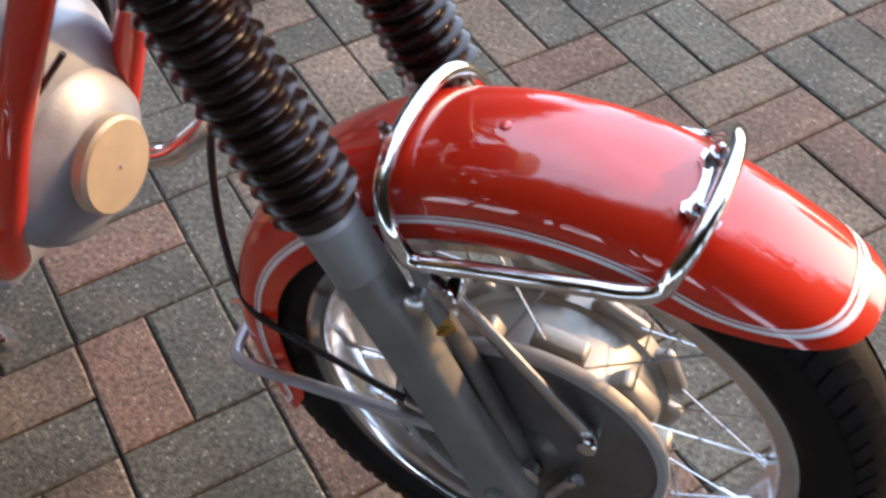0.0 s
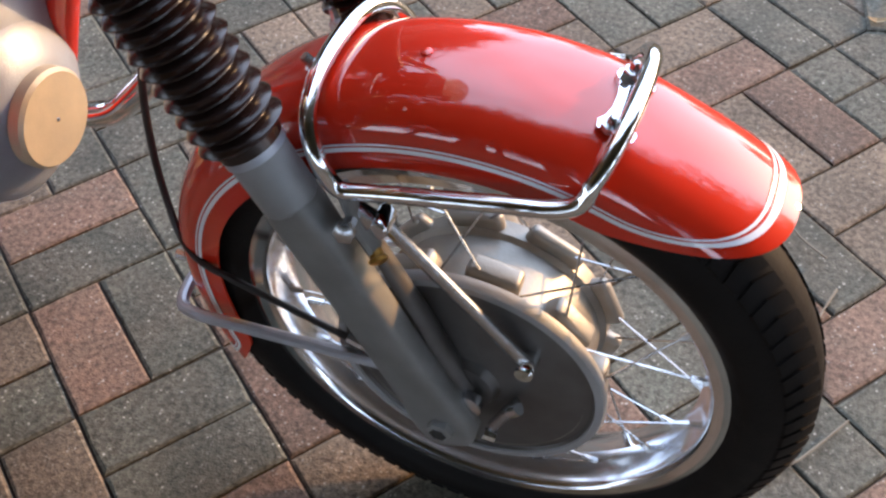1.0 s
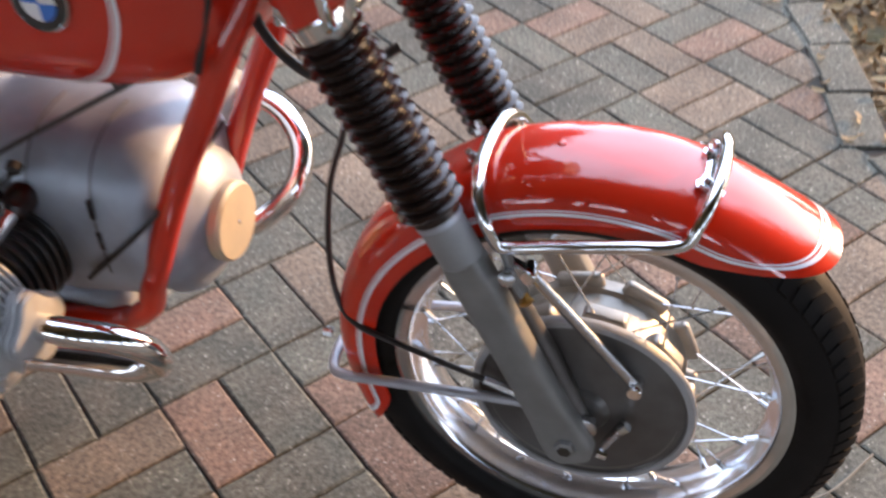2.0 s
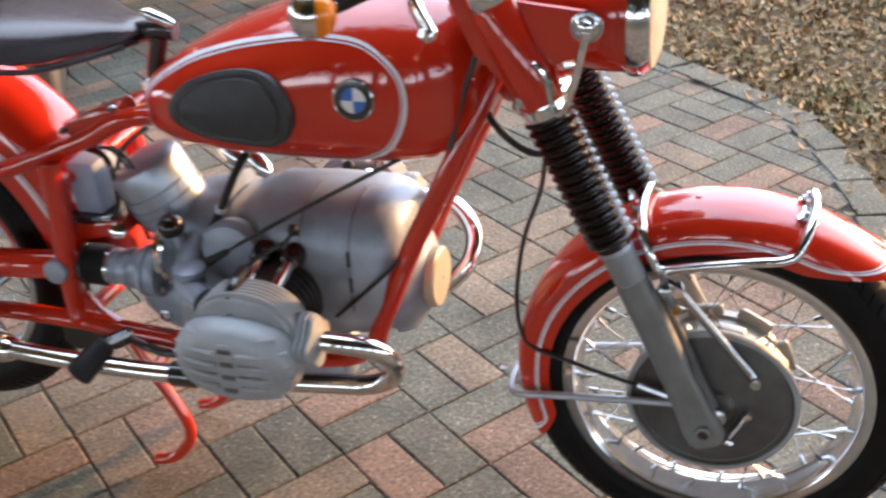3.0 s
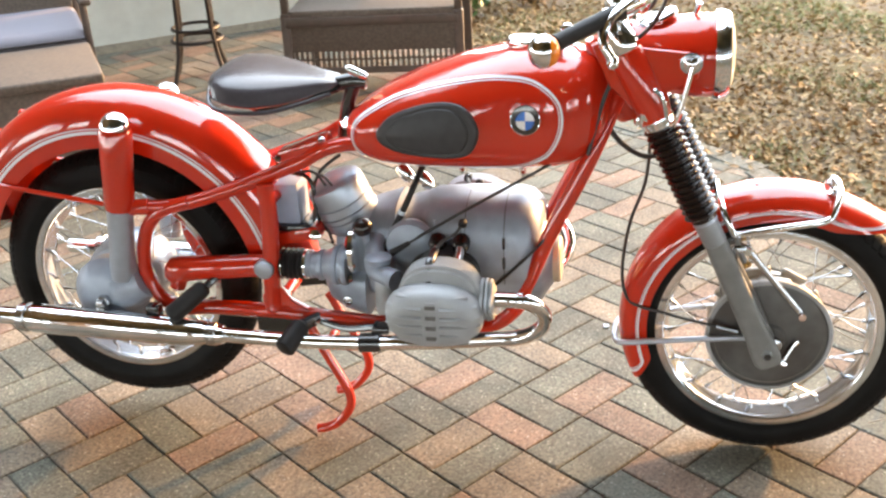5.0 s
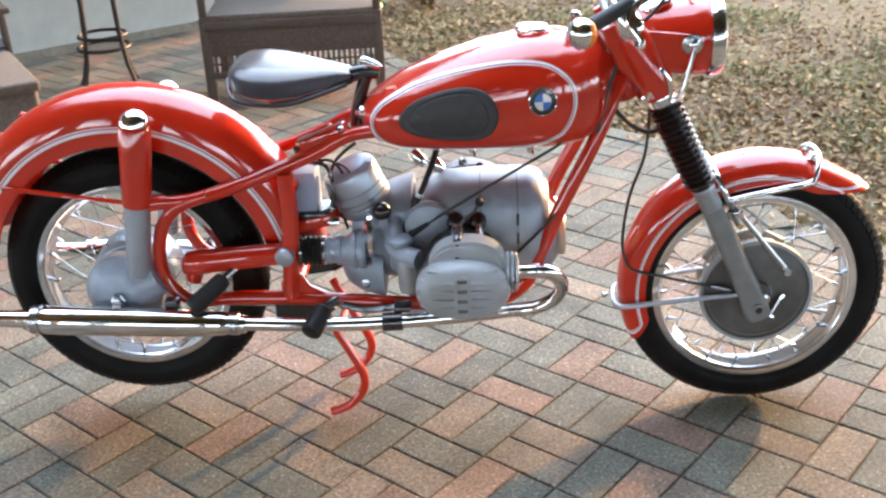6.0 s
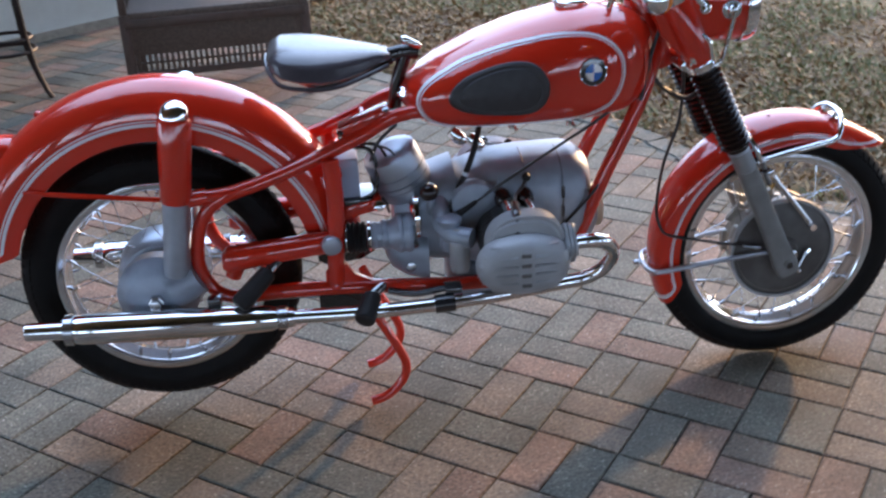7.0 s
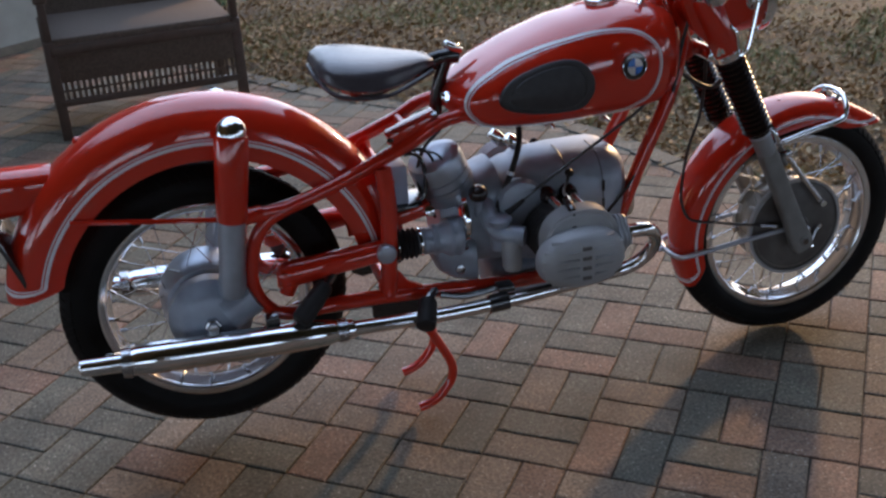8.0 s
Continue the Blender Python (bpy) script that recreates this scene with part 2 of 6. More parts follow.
def build_ground():
    g = Geo()
    g.add([(-400, -400, -0.03), (400, -400, -0.03), (400, 400, -0.03), (-400, 400, -0.03)], [(0, 1, 2, 3)])
    setting("ground", g, bed_material(), "earth with dry leaves round the patio")
    joint = material("joint_sand", (0.035, 0.029, 0.022), 0.95, vary=0.3, scale=90, bump=0.002, bump_scale=200)
    poly = [(p.x, p.y, -0.006) for p in EDGE] + [(4.0, -0.2, -0.006), (4.0, -3.2, -0.006), (-4.5, -3.2, -0.006), (-4.5, 4.7, -0.006)]
    setting("pavement", Geo().add(poly, [tuple(range(len(poly)))[::-1]]), joint, "sand bed under the block paving")


build_ground()


# ---- house wall ----
def build_wall():
    a, b = Vector((-4.4, 1.62, 0)), Vector((-0.55, 4.72, 0))
    d = (b - a).normalized()
    n = Vector((-d.y, d.x, 0))
    pts = [a, b, b + n * 2.5, b + n * 2.5 - d * 0.2, b + n * 0.2 - d * 0.2, a + n * 0.2]
    g = loft([[(p.x, p.y, z) for p in pts] for z in (-0.03, 2.775)])
    setting("wall_house", g, STUCCO, "pale green-white rendered house wall")
    # unseen slab over the wall, added to keep sky light off the furniture
    eave = [a - n * 0.6 - d * 0.3, b - n * 0.6 + d * 0.35, b + n * 2.6 + d * 0.35, a + n * 2.6 - d * 0.3]
    g = loft([[(p.x, p.y, z) for p in eave] for z in (2.78, 2.96)])
    setting("shade_roof", g, FRAME_BROWN, "plain brown eave slab, out of view, added to shade the furniture")
    trim = [a - n * 0.012, b - n * 0.012 + d * 0.012, b + d * 0.012 + n * 0.1, b + n * 0.1, b, a]
    g = loft([[(p.x, p.y, z) for p in trim] for z in (-0.02, 0.05)])
    setting("baseboard_house", g, material("plinth_concrete", (0.27, 0.24, 0.19), 0.9, vary=0.2, scale=30, bump=0.002), "dull tan strip at the foot of the wall")


build_wall()

# ---- motorcycle ----
FC = Vector((1.380, 0, 0.311))
RC = Vector((-0.085, 0, 0.375))
bike = thing("motorcycle", (0.6, 0, 0), "red vintage motorcycle with white pinstripes, on its centre stand", "motorcycle")


def tyre_geo(c, R, w):
    h = w * 1.12
    crown = [(w * math.sin(math.pi * k / 20), R - h + h * math.cos(math.pi * k / 20)) for k in range(-10, 11)]
    foot = [(w * 0.985, R - h - 0.006), (w * 0.93, R - h - 0.012), (w * 0.82, 0.238), (w * 0.74, 0.232)]
    prof = [(-y, r) for y, r in foot[::-1]] + crown + foot
    return lathe(prof, c, (0, 1, 0), 72, caps=False)


def tread_geo(c, R, w, count=88):
    g = Geo()
    for i in range(count):
        for side in (-1, 1):
            a0 = 2 * math.pi * (i + 0.25 * (side > 0)) / count
            da = 2 * math.pi / count * 0.72
            ring0, ring1 = [], []
            for (s, q) in ((0.3, 0), (0.62, 0.35), (0.92, 0.1)):
                ang = s * 1.15
                y = side * w * math.sin(ang)
                r = R - w * 1.12 + w * 1.12 * math.cos(ang)
                for top in (0, 1):
                    rr = r + (0.0022 if top else -0.002)
                    yy = y + side * (0.0012 if top and s > 0.5 else 0)
                    for e in (0, 1):
                        a = a0 + da * (q * 1.4 + e)
                        (ring0 if e == 0 else ring1).append((c.x + rr * math.cos(a), c.y + yy, c.z + rr * math.sin(a)))
            v = ring0 + ring1
            n = 6
            f = []
            for k in (0, 2):
                f.append((k + 1, k + 3, n + k + 3, n + k + 1))
                f.append((k, k + 1, k + 3, k + 2))
                f.append((n + k, n + k + 2, n + k + 3, n + k + 1))
            f.append((0, n, n + 1, 1))
            f.append((4, 5, n + 5, n + 4))
            g.add(v, f)
    return g


def rim_geo(c, w=0.037, R=0.230):
    prof = [(-w, R), (-w + 0.001, R + 0.006), (-w + 0.004, R + 0.006), (-w + 0.006, R - 0.001), (-w + 0.012, R - 0.008), (-0.012, R - 0.014), (0, R - 0.019), (0.012, R - 0.014), (w - 0.012, R - 0.008), (w - 0.006, R - 0.001), (w - 0.004, R + 0.006), (w - 0.001, R + 0.006), (w, R)]
    half = [(w - 0.0005, R - 0.009), (w - 0.003, R - 0.012), (w - 0.008, R - 0.0135), (w - 0.016, R - 0.0145), (0.012, R - 0.020)]
    inner = half + [(0, R - 0.024)] + [(-y, r) for y, r in half[::-1]]
    return lathe(prof + inner + [prof[0]], c, (0, 1, 0), 72, caps=False)


def spokes(c, parent, hub_r, hub_y, rim_r=0.210, pairs=9, twist=26):
    """Tangential wire spokes: nine crossed pairs a side, with nipples."""
    kinds = []
    for side in (-1, 1):
        for lean in (-1, 1):
            a = radians(lean * twist)
            inner = (hub_r * math.sin(a), side * (hub_y + 0.002 * lean), hub_r * math.cos(a))
            outer = (0, side * 0.008, rim_r)
            kinds.append((side, lean, inner, outer))
    for side, lean, inner, outer in kinds:
        g = tube([inner, outer], 0.0012, 6)
        me = mesh_of("spoke", g, STEEL)
        way = Vector(inner) - Vector(outer)
        nip = tube([Vector(outer) + way.normalized() * -0.004, Vector(outer) + way.normalized() * 0.016], [0.0042, 0.0032], 6)
        me_n = mesh_of("nipple", nip, STEEL)
        for k in range(pairs):
            a = 2 * math.pi * (k + 0.25 * (side > 0) + 0.5 * (lean > 0) + 0.12) / pairs
            for nm, m in (("spoke", me), ("nipple", me_n)):
                ob = new(nm, m)
                ob.parent = parent
                ob.matrix_basis = Matrix.Translation(c) @ Matrix.Rotation(a, 4, "Y")


def wheel(name, c, R, hub, label, w=0.047):
    tyre = part(name, tyre_geo(c, R, w), TYRE, bike, label)
    tagged(part("tread", tread_geo(c, R, w), TYRE, tyre), kind="stuff")
    part("rim", rim_geo(c), RIM, tyre, "polished alloy rim")
    hub(c, tyre)
    return tyre


def front_hub(c, parent):
    prof = [(-0.058, 0.03), (-0.058, 0.112), (-0.044, 0.116), (-0.040, 0.108), (0.0, 0.104), (0.022, 0.104), (0.026, 0.109), (0.042, 0.109), (0.046, 0.1), (0.055, 0.04)]
    part("hub", lathe(prof, c, (0, 1, 0), 48), HUB, parent, "weathered cast alloy hub")
    near = mesh_of("hub_lug", block((0, -0.026, 0.113), (0.050, 0.024, 0.022), 0.006, seg=3), HUB)
    far = mesh_of("hub_lug", block((0, 0.034, 0.108), (0.056, 0.014, 0.028), 0.006, seg=3), HUB)
    for k in range(9):
        for me, half in ((near, 0.2), (far, 0.7)):
            ob = new("hub_lug", me)
            ob.parent = parent
            ob.matrix_basis = Matrix.Translation(c) @ Matrix.Rotation(2 * math.pi * (k + half) / 9, 4, "Y")
    spokes(c, parent, 0.105, 0.036)


def rear_hub(c, parent):
    prof = [(-0.06, 0.03), (-0.05, 0.09), (-0.035, 0.1), (0.03, 0.105), (0.05, 0.1), (0.055, 0.04)]
    part("hub", lathe(prof, c, (0, 1, 0), 48), SATIN, parent)
    spokes(c, parent, 0.098, 0.036)


wheel("front_wheel", FC, 0.306, front_hub, "black ribbed tyre on a polished rim", 0.0455)
wheel("rear_wheel", RC, 0.316, rear_hub, "black tyre on a polished rim")

# brake plate on the front wheel
plate = part("brake_plate", lathe([(0, 0.124), (-0.006, 0.128), (-0.012, 0.126), (-0.013, 0.121), (-0.0105, 0.119), (-0.012, 0.112), (-0.016, 0.09), (-0.019, 0.06), (-0.02, 0.035), (-0.028, 0.03), (-0.029, 0.01)], FC + Vector((0, -0.046, 0.002)), (0, 1, 0), 64), PLATE, bike, "dull grey drum brake plate")


part("plate_edge", lathe([(-0.001, 0.124), (-0.003, 0.1305), (-0.010, 0.1315), (-0.0145, 0.1295), (-0.0150, 0.1225), (-0.0125, 0.1215)], FC + Vector((0, -0.046, 0.002)), (0, 1, 0), 64, caps=False), ENGINE, plate, "bare alloy edge of the brake plate")


# fenders
class Fender:
    """A fender round a centre: phi 0 is the right edge, 90 the crest, 180 the left edge; ends rounded off."""

    def __init__(self, c, base, height, width, a0, a1, tip0=0.0, tip1=0.0, power=0.62, lift0=0.8, lift1=0.8, slim=0.0, flare=0.0):
        self.flare = flare
        self.c, self.base, self.height, self.width, self.a0, self.a1 = c, base, height, width, a0, a1
        self.tip0, self.tip1, self.power, self.lift0, self.lift1, self.slim = tip0, tip1, power, lift0, lift1, slim

    def low(self, a):
        """The lowest phi at the angle a (degrees), larger near the rounded ends."""
        out = 0.0
        if self.tip0 and a < self.a0 + self.tip0:
            u = min(1, (self.a0 + self.tip0 - a) / self.tip0)
            out = max(out, 90 * self.lift0 * (1 - math.sqrt(max(0, 1 - u * u))))
        if self.tip1 and a > self.a1 - self.tip1:
            u = min(1, (a - self.a1 + self.tip1) / self.tip1)
            out = max(out, 90 * self.lift1 * (1 - math.sqrt(max(0, 1 - u * u))))
        return out

    def at(self, a, phi, off=0.0):
        ph = radians(phi)
        s, k = math.sin(ph), math.cos(ph)
        t = min(1, max(0, (a - 130) / 65))
        y = -(self.width * (1 - self.slim * t * t * (3 - 2 * t)) + off) * math.copysign(abs(k) ** 0.85, k)
        r = self.base + (self.height + off) * max(0, s) ** self.power + self.flare * max(0, (self.a0 + 20 - a) / 20) ** 2
        ar = radians(a)
        return Vector((self.c[0] + r * math.cos(ar), y, self.c[1] + r * math.sin(ar)))

    def shell(self, n=56, m=28, thick=0.0025):
        rings = []
        for i in range(n + 1):
            t = i / n
            a = self.a0 + (self.a1 - self.a0) * (0.5 - 0.5 * math.cos(math.pi * t))
            lo = self.low(a)
            phis = [lo + (180 - 2 * lo) * k / m for k in range(m + 1)]
            rings.append([self.at(a, p) for p in phis] + [self.at(a, p, -thick) for p in phis[::-1]])
        return loft(rings)

    def path(self, shift, n=90, ends=(True, True)):
        """A line that runs along one edge, shift degrees of phi above it."""
        out = []
        for i in range(n + 1):
            a = self.a0 + (self.a1 - self.a0) * (0.5 - 0.5 * math.cos(math.pi * i / n))
            out.append((a, self.low(a) + shift))
        return out

    def stripe(self, shift, wide, side=1, cut0=0.0, cut1=0.0, lift=0.0008):
        """A painted line that runs along one edge and round the rounded ends up to the crest."""
        edge = []
        if self.tip0:
            edge += [(self.a0, 90.0 + (90 * self.lift0 - 90.0) * k / 8) for k in range(8)]
            for k in range(24):
                t = radians(90 - 90 * k / 24)
                edge.append((self.a0 + self.tip0 * (1 - math.sin(t)), 90 * self.lift0 * (1 - math.cos(t))))
            first = self.a0 + self.tip0
        else:
            first = self.a0 + cut0
        last = self.a1 - self.tip1 if self.tip1 else self.a1 - cut1
        edge += [(first + (last - first) * k / 80, 0.0) for k in range(81)]
        if self.tip1:
            for k in range(1, 17):
                t = radians(90 * k / 16)
                edge.append((last + self.tip1 * math.sin(t), 90 * self.lift1 * (1 - math.cos(t))))
            edge += [(self.a1, 90 * self.lift1 + 90 * (1 - self.lift1) * k / 8) for k in range(1, 9)]
        ka, kp = 0.0055, 0.00115
        g = Geo()
        n = len(edge)
        for i in range(n):
            p, q = edge[max(0, i - 1)], edge[min(n - 1, i + 1)]
            du, dv = (q[0] - p[0]) * ka, (q[1] - p[1]) * kp
            l = math.hypot(du, dv)
            nu, nv = -dv / l, du / l
            grow = 1 + 0.9 * abs(nu)
            for d in (shift, shift + wide):
                aa = edge[i][0] + nu * d * kp * grow / ka
                pp = min(90.0, edge[i][1] + nv * d)
                g.v.append(tuple(self.at(aa, pp if side > 0 else 180 - pp, lift)))
        for i in range(n - 1):
            g.f.append((2 * i, 2 * i + 1, 2 * i + 3, 2 * i + 2))
        return g


def over_crest(f, a, wide, lo, lift=0.0008, n=24):
    """The piece of a line that crosses the fender at the angle a."""
    g = Geo()
    for k in range(n + 1):
        p = lo + (180 - 2 * lo) * k / n
        g.v += [tuple(f.at(a, p, lift)), tuple(f.at(a + wide, p, lift))]
    for k in range(n):
        g.f.append((2 * k, 2 * k + 1, 2 * k + 3, 2 * k + 2))
    return g


front_fender = Fender((1.388, 0.319), 0.262, 0.061, 0.07, 46, 206, tip0=22, tip1=9, lift0=0.95, lift1=0.62, slim=0.26, flare=0.011)
ff = part("front_fender", front_fender.shell(), RED, bike, "glossy red front fender with white pinstripes")
for side in (1, -1):
    part("pinstripe", front_fender.stripe(7.0, 2.7, side, 2.6, 1.2), STRIPE, ff, "white pinstripe")
    part("pinstripe", front_fender.stripe(10.8, 1.3, side, 3.4, 1.8), STRIPE, ff, "thin white pinstripe")

rear_fender = Fender((-0.06, 0.40), 0.322, 0.118, 0.088, 4, 172, tip1=8, lift1=0.6, power=0.6)
rf = part("rear_fender", rear_fender.shell(), RED, bike, "deep red rear fender with white pinstripes")
for side in (1, -1):
    part("pinstripe", rear_fender.stripe(6.5, 2.6, side, 1, 1.2), STRIPE, rf, "white pinstripe")
    part("pinstripe", rear_fender.stripe(10.2, 1.2, side, 1, 1.8), STRIPE, rf, "thin white pinstripe")
for a in (122,):
    p = rear_fender.at(a, 92)
    out = Vector((math.cos(radians(a)), 0, math.sin(radians(a))))
    part("fender_bolt", lathe([(0, 0.009), (0.004, 0.009), (0.007, 0.006), (0.009, 0.002)], p - out * 0.002, out, 12), RED, rf)
part("fender_bolt", lathe([(0, 0.0045), (0.002, 0.0045), (0.003, 0.002)], front_fender.at(99, 86, -0.001), (-0.1, 0, 1), 12), RED, ff)


# tank
TANK = [(0.484, 0.745, 0.775, 0.03), (0.50, 0.727, 0.795, 0.075), (0.527, 0.706, 0.814, 0.108), (0.575, 0.693, 0.843, 0.130), (0.65, 0.687, 0.876, 0.143), (0.75, 0.684, 0.909, 0.149), (0.85, 0.684, 0.930, 0.150), (0.92, 0.686, 0.932, 0.147), (0.97, 0.695, 0.924, 0.135), (1.005, 0.715, 0.910, 0.112), (1.03, 0.735, 0.885, 0.08), (1.045, 0.765, 0.855, 0.045)]


def tank_section(x):
    x = max(TANK[0][0], min(TANK[-1][0], x))
    for a, b in zip(TANK, TANK[1:]):
        if x <= b[0]:
            t = (x - a[0]) / (b[0] - a[0])
            return [p + (q - p) * t for p, q in zip(a, b)]


def tank_side(x, z):
    """Half the tank's width at x and the height z."""
    _, z0, z1, w = tank_section(x)
    mid = z0 + (z1 - z0) * 0.42
    s = (z - mid) / ((z1 - mid) if z > mid else (mid - z0))
    return w * max(0, 1 - abs(s) ** 2.7) ** (1 / 2.7)


def tank_ring(x, n=40):
    _, z0, z1, w = tank_section(x)
    mid = z0 + (z1 - z0) * 0.42
    out = []
    for k in range(n):
        t = 2 * math.pi * k / n
        c, s = math.cos(t), math.sin(t)
        h = (z1 - mid) if s > 0 else (mid - z0)
        out.append((x, w * math.copysign(abs(c) ** (2 / 2.7), c), mid + h * math.copysign(abs(s) ** (2 / 2.7), s)))
    return out


def on_tank(x, z, side, lift):
    e = 0.002
    y = tank_side(x, z)
    nx, nz = -(tank_side(x + e, z) - tank_side(x - e, z)) / (2 * e), -(tank_side(x, z + e) - tank_side(x, z - e)) / (2 * e)
    n = Vector((nx, 1, nz)).normalized()
    return Vector((x + n.x * lift, -side * (y + n.y * lift), z + n.z * lift))


tank_x = [TANK[0][0]]
for a, b in zip(TANK, TANK[1:]):
    tank_x += [a[0] + (b[0] - a[0]) * k / 5 for k in range(1, 6)]
tank = part("fuel_tank", loft([tank_ring(x) for x in tank_x]), RED, bike, "glossy red teardrop fuel tank", 60)
smooth = tank.modifiers.new("smooth", "SMOOTH")
smooth.factor, smooth.iterations = 0.5, 3
OVAL = curve([(0.513, 0, 0.765), (0.535, 0, 0.803), (0.613, 0, 0.848), (0.715, 0, 0.879), (0.82, 0, 0.895), (0.897, 0, 0.888), (0.944, 0, 0.852), (0.954, 0, 0.803), (0.937, 0, 0.754), (0.905, 0, 0.725), (0.84, 0, 0.704), (0.67, 0, 0.700), (0.567, 0, 0.709), (0.526, 0, 0.732)], 8, closed=True)


def oval_stripe(side, inset, wide):
    g = Geo()
    n = len(OVAL)
    mx, mz = 0.735, 0.798
    for i in range(n):
        t = (OVAL[(i + 1) % n] - OVAL[i - 1]).normalized()
        inw = Vector((t.z, 0, -t.x))
        if (Vector((mx, 0, mz)) - OVAL[i]).dot(inw) < 0:
            inw = -inw
        a, b = OVAL[i] + inw * inset, OVAL[i] + inw * (inset + wide)
        g.v += [tuple(on_tank(a.x, a.z, side, 0.0012)), tuple(on_tank(b.x, b.z, side, 0.0012))]
    for i in range(n):
        j = (i + 1) % n
        g.f.append((2 * i, 2 * i + 1, 2 * j + 1, 2 * j))
    return g


def disc_on_tank(side, cx, cz, r0, r1, a0, a1, lift, n=24, rise=0.0):
    g = Geo()
    for k in range(n + 1):
        a = radians(a0 + (a1 - a0) * k / n)
        for r in (r0, r1):
            p = on_tank(cx, cz, side, lift + rise * (1 - r / max(r1, 1e-6)))
            p = p + Vector((r * math.cos(a), 0, r * math.sin(a)))
            q = tank_side(cx, cz) - tank_side(p.x, p.z)
            g.v.append((p.x, p.y + side * q, p.z))
    for k in range(n):
        g.f.append((2 * k, 2 * k + 1, 2 * k + 3, 2 * k + 2))
    return g


PAD = curve([(0.578, 0, 0.776), (0.612, 0, 0.815), (0.69, 0, 0.842), (0.755, 0, 0.842), (0.787, 0, 0.805), (0.785, 0, 0.766), (0.755, 0, 0.738), (0.68, 0, 0.737), (0.605, 0, 0.749)], 6, closed=True)
for side in (1, -1):
    part("pinstripe", oval_stripe(side, 0, 0.0045), STRIPE, tank, "white oval pinstripe")
    part("pinstripe", oval_stripe(side, 0.0066, 0.0018), STRIPE, tank, "thin white oval pinstripe")
    c = Vector((sum(p.x for p in PAD) / len(PAD), 0, sum(p.z for p in PAD) / len(PAD)))
    rings = []
    for q, h in ((1.0, -0.003), (1.0, 0.004), (0.96, 0.0085), (0.88, 0.010), (0.80, 0.0075), (0.76, 0.0105), (0.3, 0.013)):
        rings.append([on_tank(c.x + (p.x - c.x) * q, c.z + (p.z - c.z) * q, side, h) for p in PAD])
    part("knee_pad", loft(rings), KNEE, tank, "black rubber knee pad")
    bc = (0.882, 0.815)
    g = loft([[on_tank(bc[0] + r * math.cos(a), bc[1] + r * math.sin(a), side, h) for a in [2 * math.pi * k / 32 for k in range(32)]] for r, h in ((0.029, -0.002), (0.029, 0.003), (0.0275, 0.0045), (0.018, 0.0048))])
    badge = part("badge", g, BLACK, tank, "round badge with a dark ring")
    part("badge_rim", tube([on_tank(bc[0] + 0.0285 * math.cos(a), bc[1] + 0.0285 * math.sin(a), side, 0.0035) for a in [2 * math.pi * k / 32 for k in range(32)]], 0.0012, 6, closed=True), CHROME, badge)
    for q in range(4):
        g = Geo()
        n = 8
        g.v.append(tuple(on_tank(*bc, side, 0.0062)))
        for k in range(n + 1):
            a = radians(90 * q + 90 * k / n)
            g.v.append(tuple(on_tank(bc[0] + 0.0178 * math.cos(a), bc[1] + 0.0178 * math.sin(a), side, 0.0058)))
        g.f = [(0, k + 1, k + 2) for k in range(n)]
        part("badge_field", g, BLUE if (q + (side < 0)) % 2 else WHITE, badge, "enamel quarter")

cap_at = Vector((0.868, 0.0, 0.918))
cap = part("fuel_cap", lathe([(0, 0.034), (0.008, 0.034), (0.009, 0.038), (0.018, 0.039), (0.023, 0.034), (0.025, 0.02), (0.026, 0.004)], cap_at, (0.05, 0, 1), 36), CHROME, tank, "chrome fuel cap")
g = tube(curve([(0.94, -0.05, 0.925), (0.95, -0.055, 0.955), (0.955, -0.05, 0.965)], 5), 0.007, 8).join(lathe([(0, 0.003), (0.003, 0.011), (0.01, 0.013), (0.017, 0.008), (0.019, 0.002)], (0.955, -0.05, 0.962), (0, 0, 1), 16))
part("tank_knob", g, CHROME, tank, "small chrome knob on the tank")


# frame of red tubes
def frame_tube(pts, r, k=6, label=""):
    g = tube(curve(pts, k), r, 14)
    part("frame_tube", g, RED, bike, label)
    part("frame_tube", g.mirror(), RED, bike, label)


part("steering_head", lathe([(-0.09, 0.024), (-0.08, 0.03), (0.08, 0.03), (0.09, 0.024)], (1.045, 0, 0.86), (-0.42, 0, 1), 24), RED, bike, "red steering head tube")
frame_tube([(1.055, -0.035, 0.83), (1.02, -0.07, 0.75), (0.985, -0.083, 0.675), (0.925, -0.09, 0.555), (0.868, -0.093, 0.42), (0.84, -0.085, 0.36), (0.77, -0.075, 0.315), (0.60, -0.11, 0.33), (0.45, -0.12, 0.345), (0.31, -0.12, 0.355), (0.17, -0.12, 0.358), (0.10, -0.12, 0.352)], 0.0165)
frame_tube([(0.98, -0.02, 0.80), (0.75, -0.05, 0.72), (0.50, -0.08, 0.738), (0.39, -0.085, 0.695), (0.31, -0.09, 0.663), (0.21, -0.1, 0.628), (0.10, -0.115, 0.602), (0.0, -0.13, 0.603)], 0.0155)
frame_tube([(0.14, -0.115, 0.612), (0.07, -0.12, 0.588), (0.03, -0.12, 0.54), (0.013, -0.12, 0.47), (0.018, -0.12, 0.415), (0.05, -0.12, 0.368), (0.10, -0.12, 0.352)], 0.0155)
frame_tube([(0.318, -0.11, 0.655), (0.322, -0.12, 0.57), (0.315, -0.125, 0.47), (0.306, -0.12, 0.355)], 0.019)
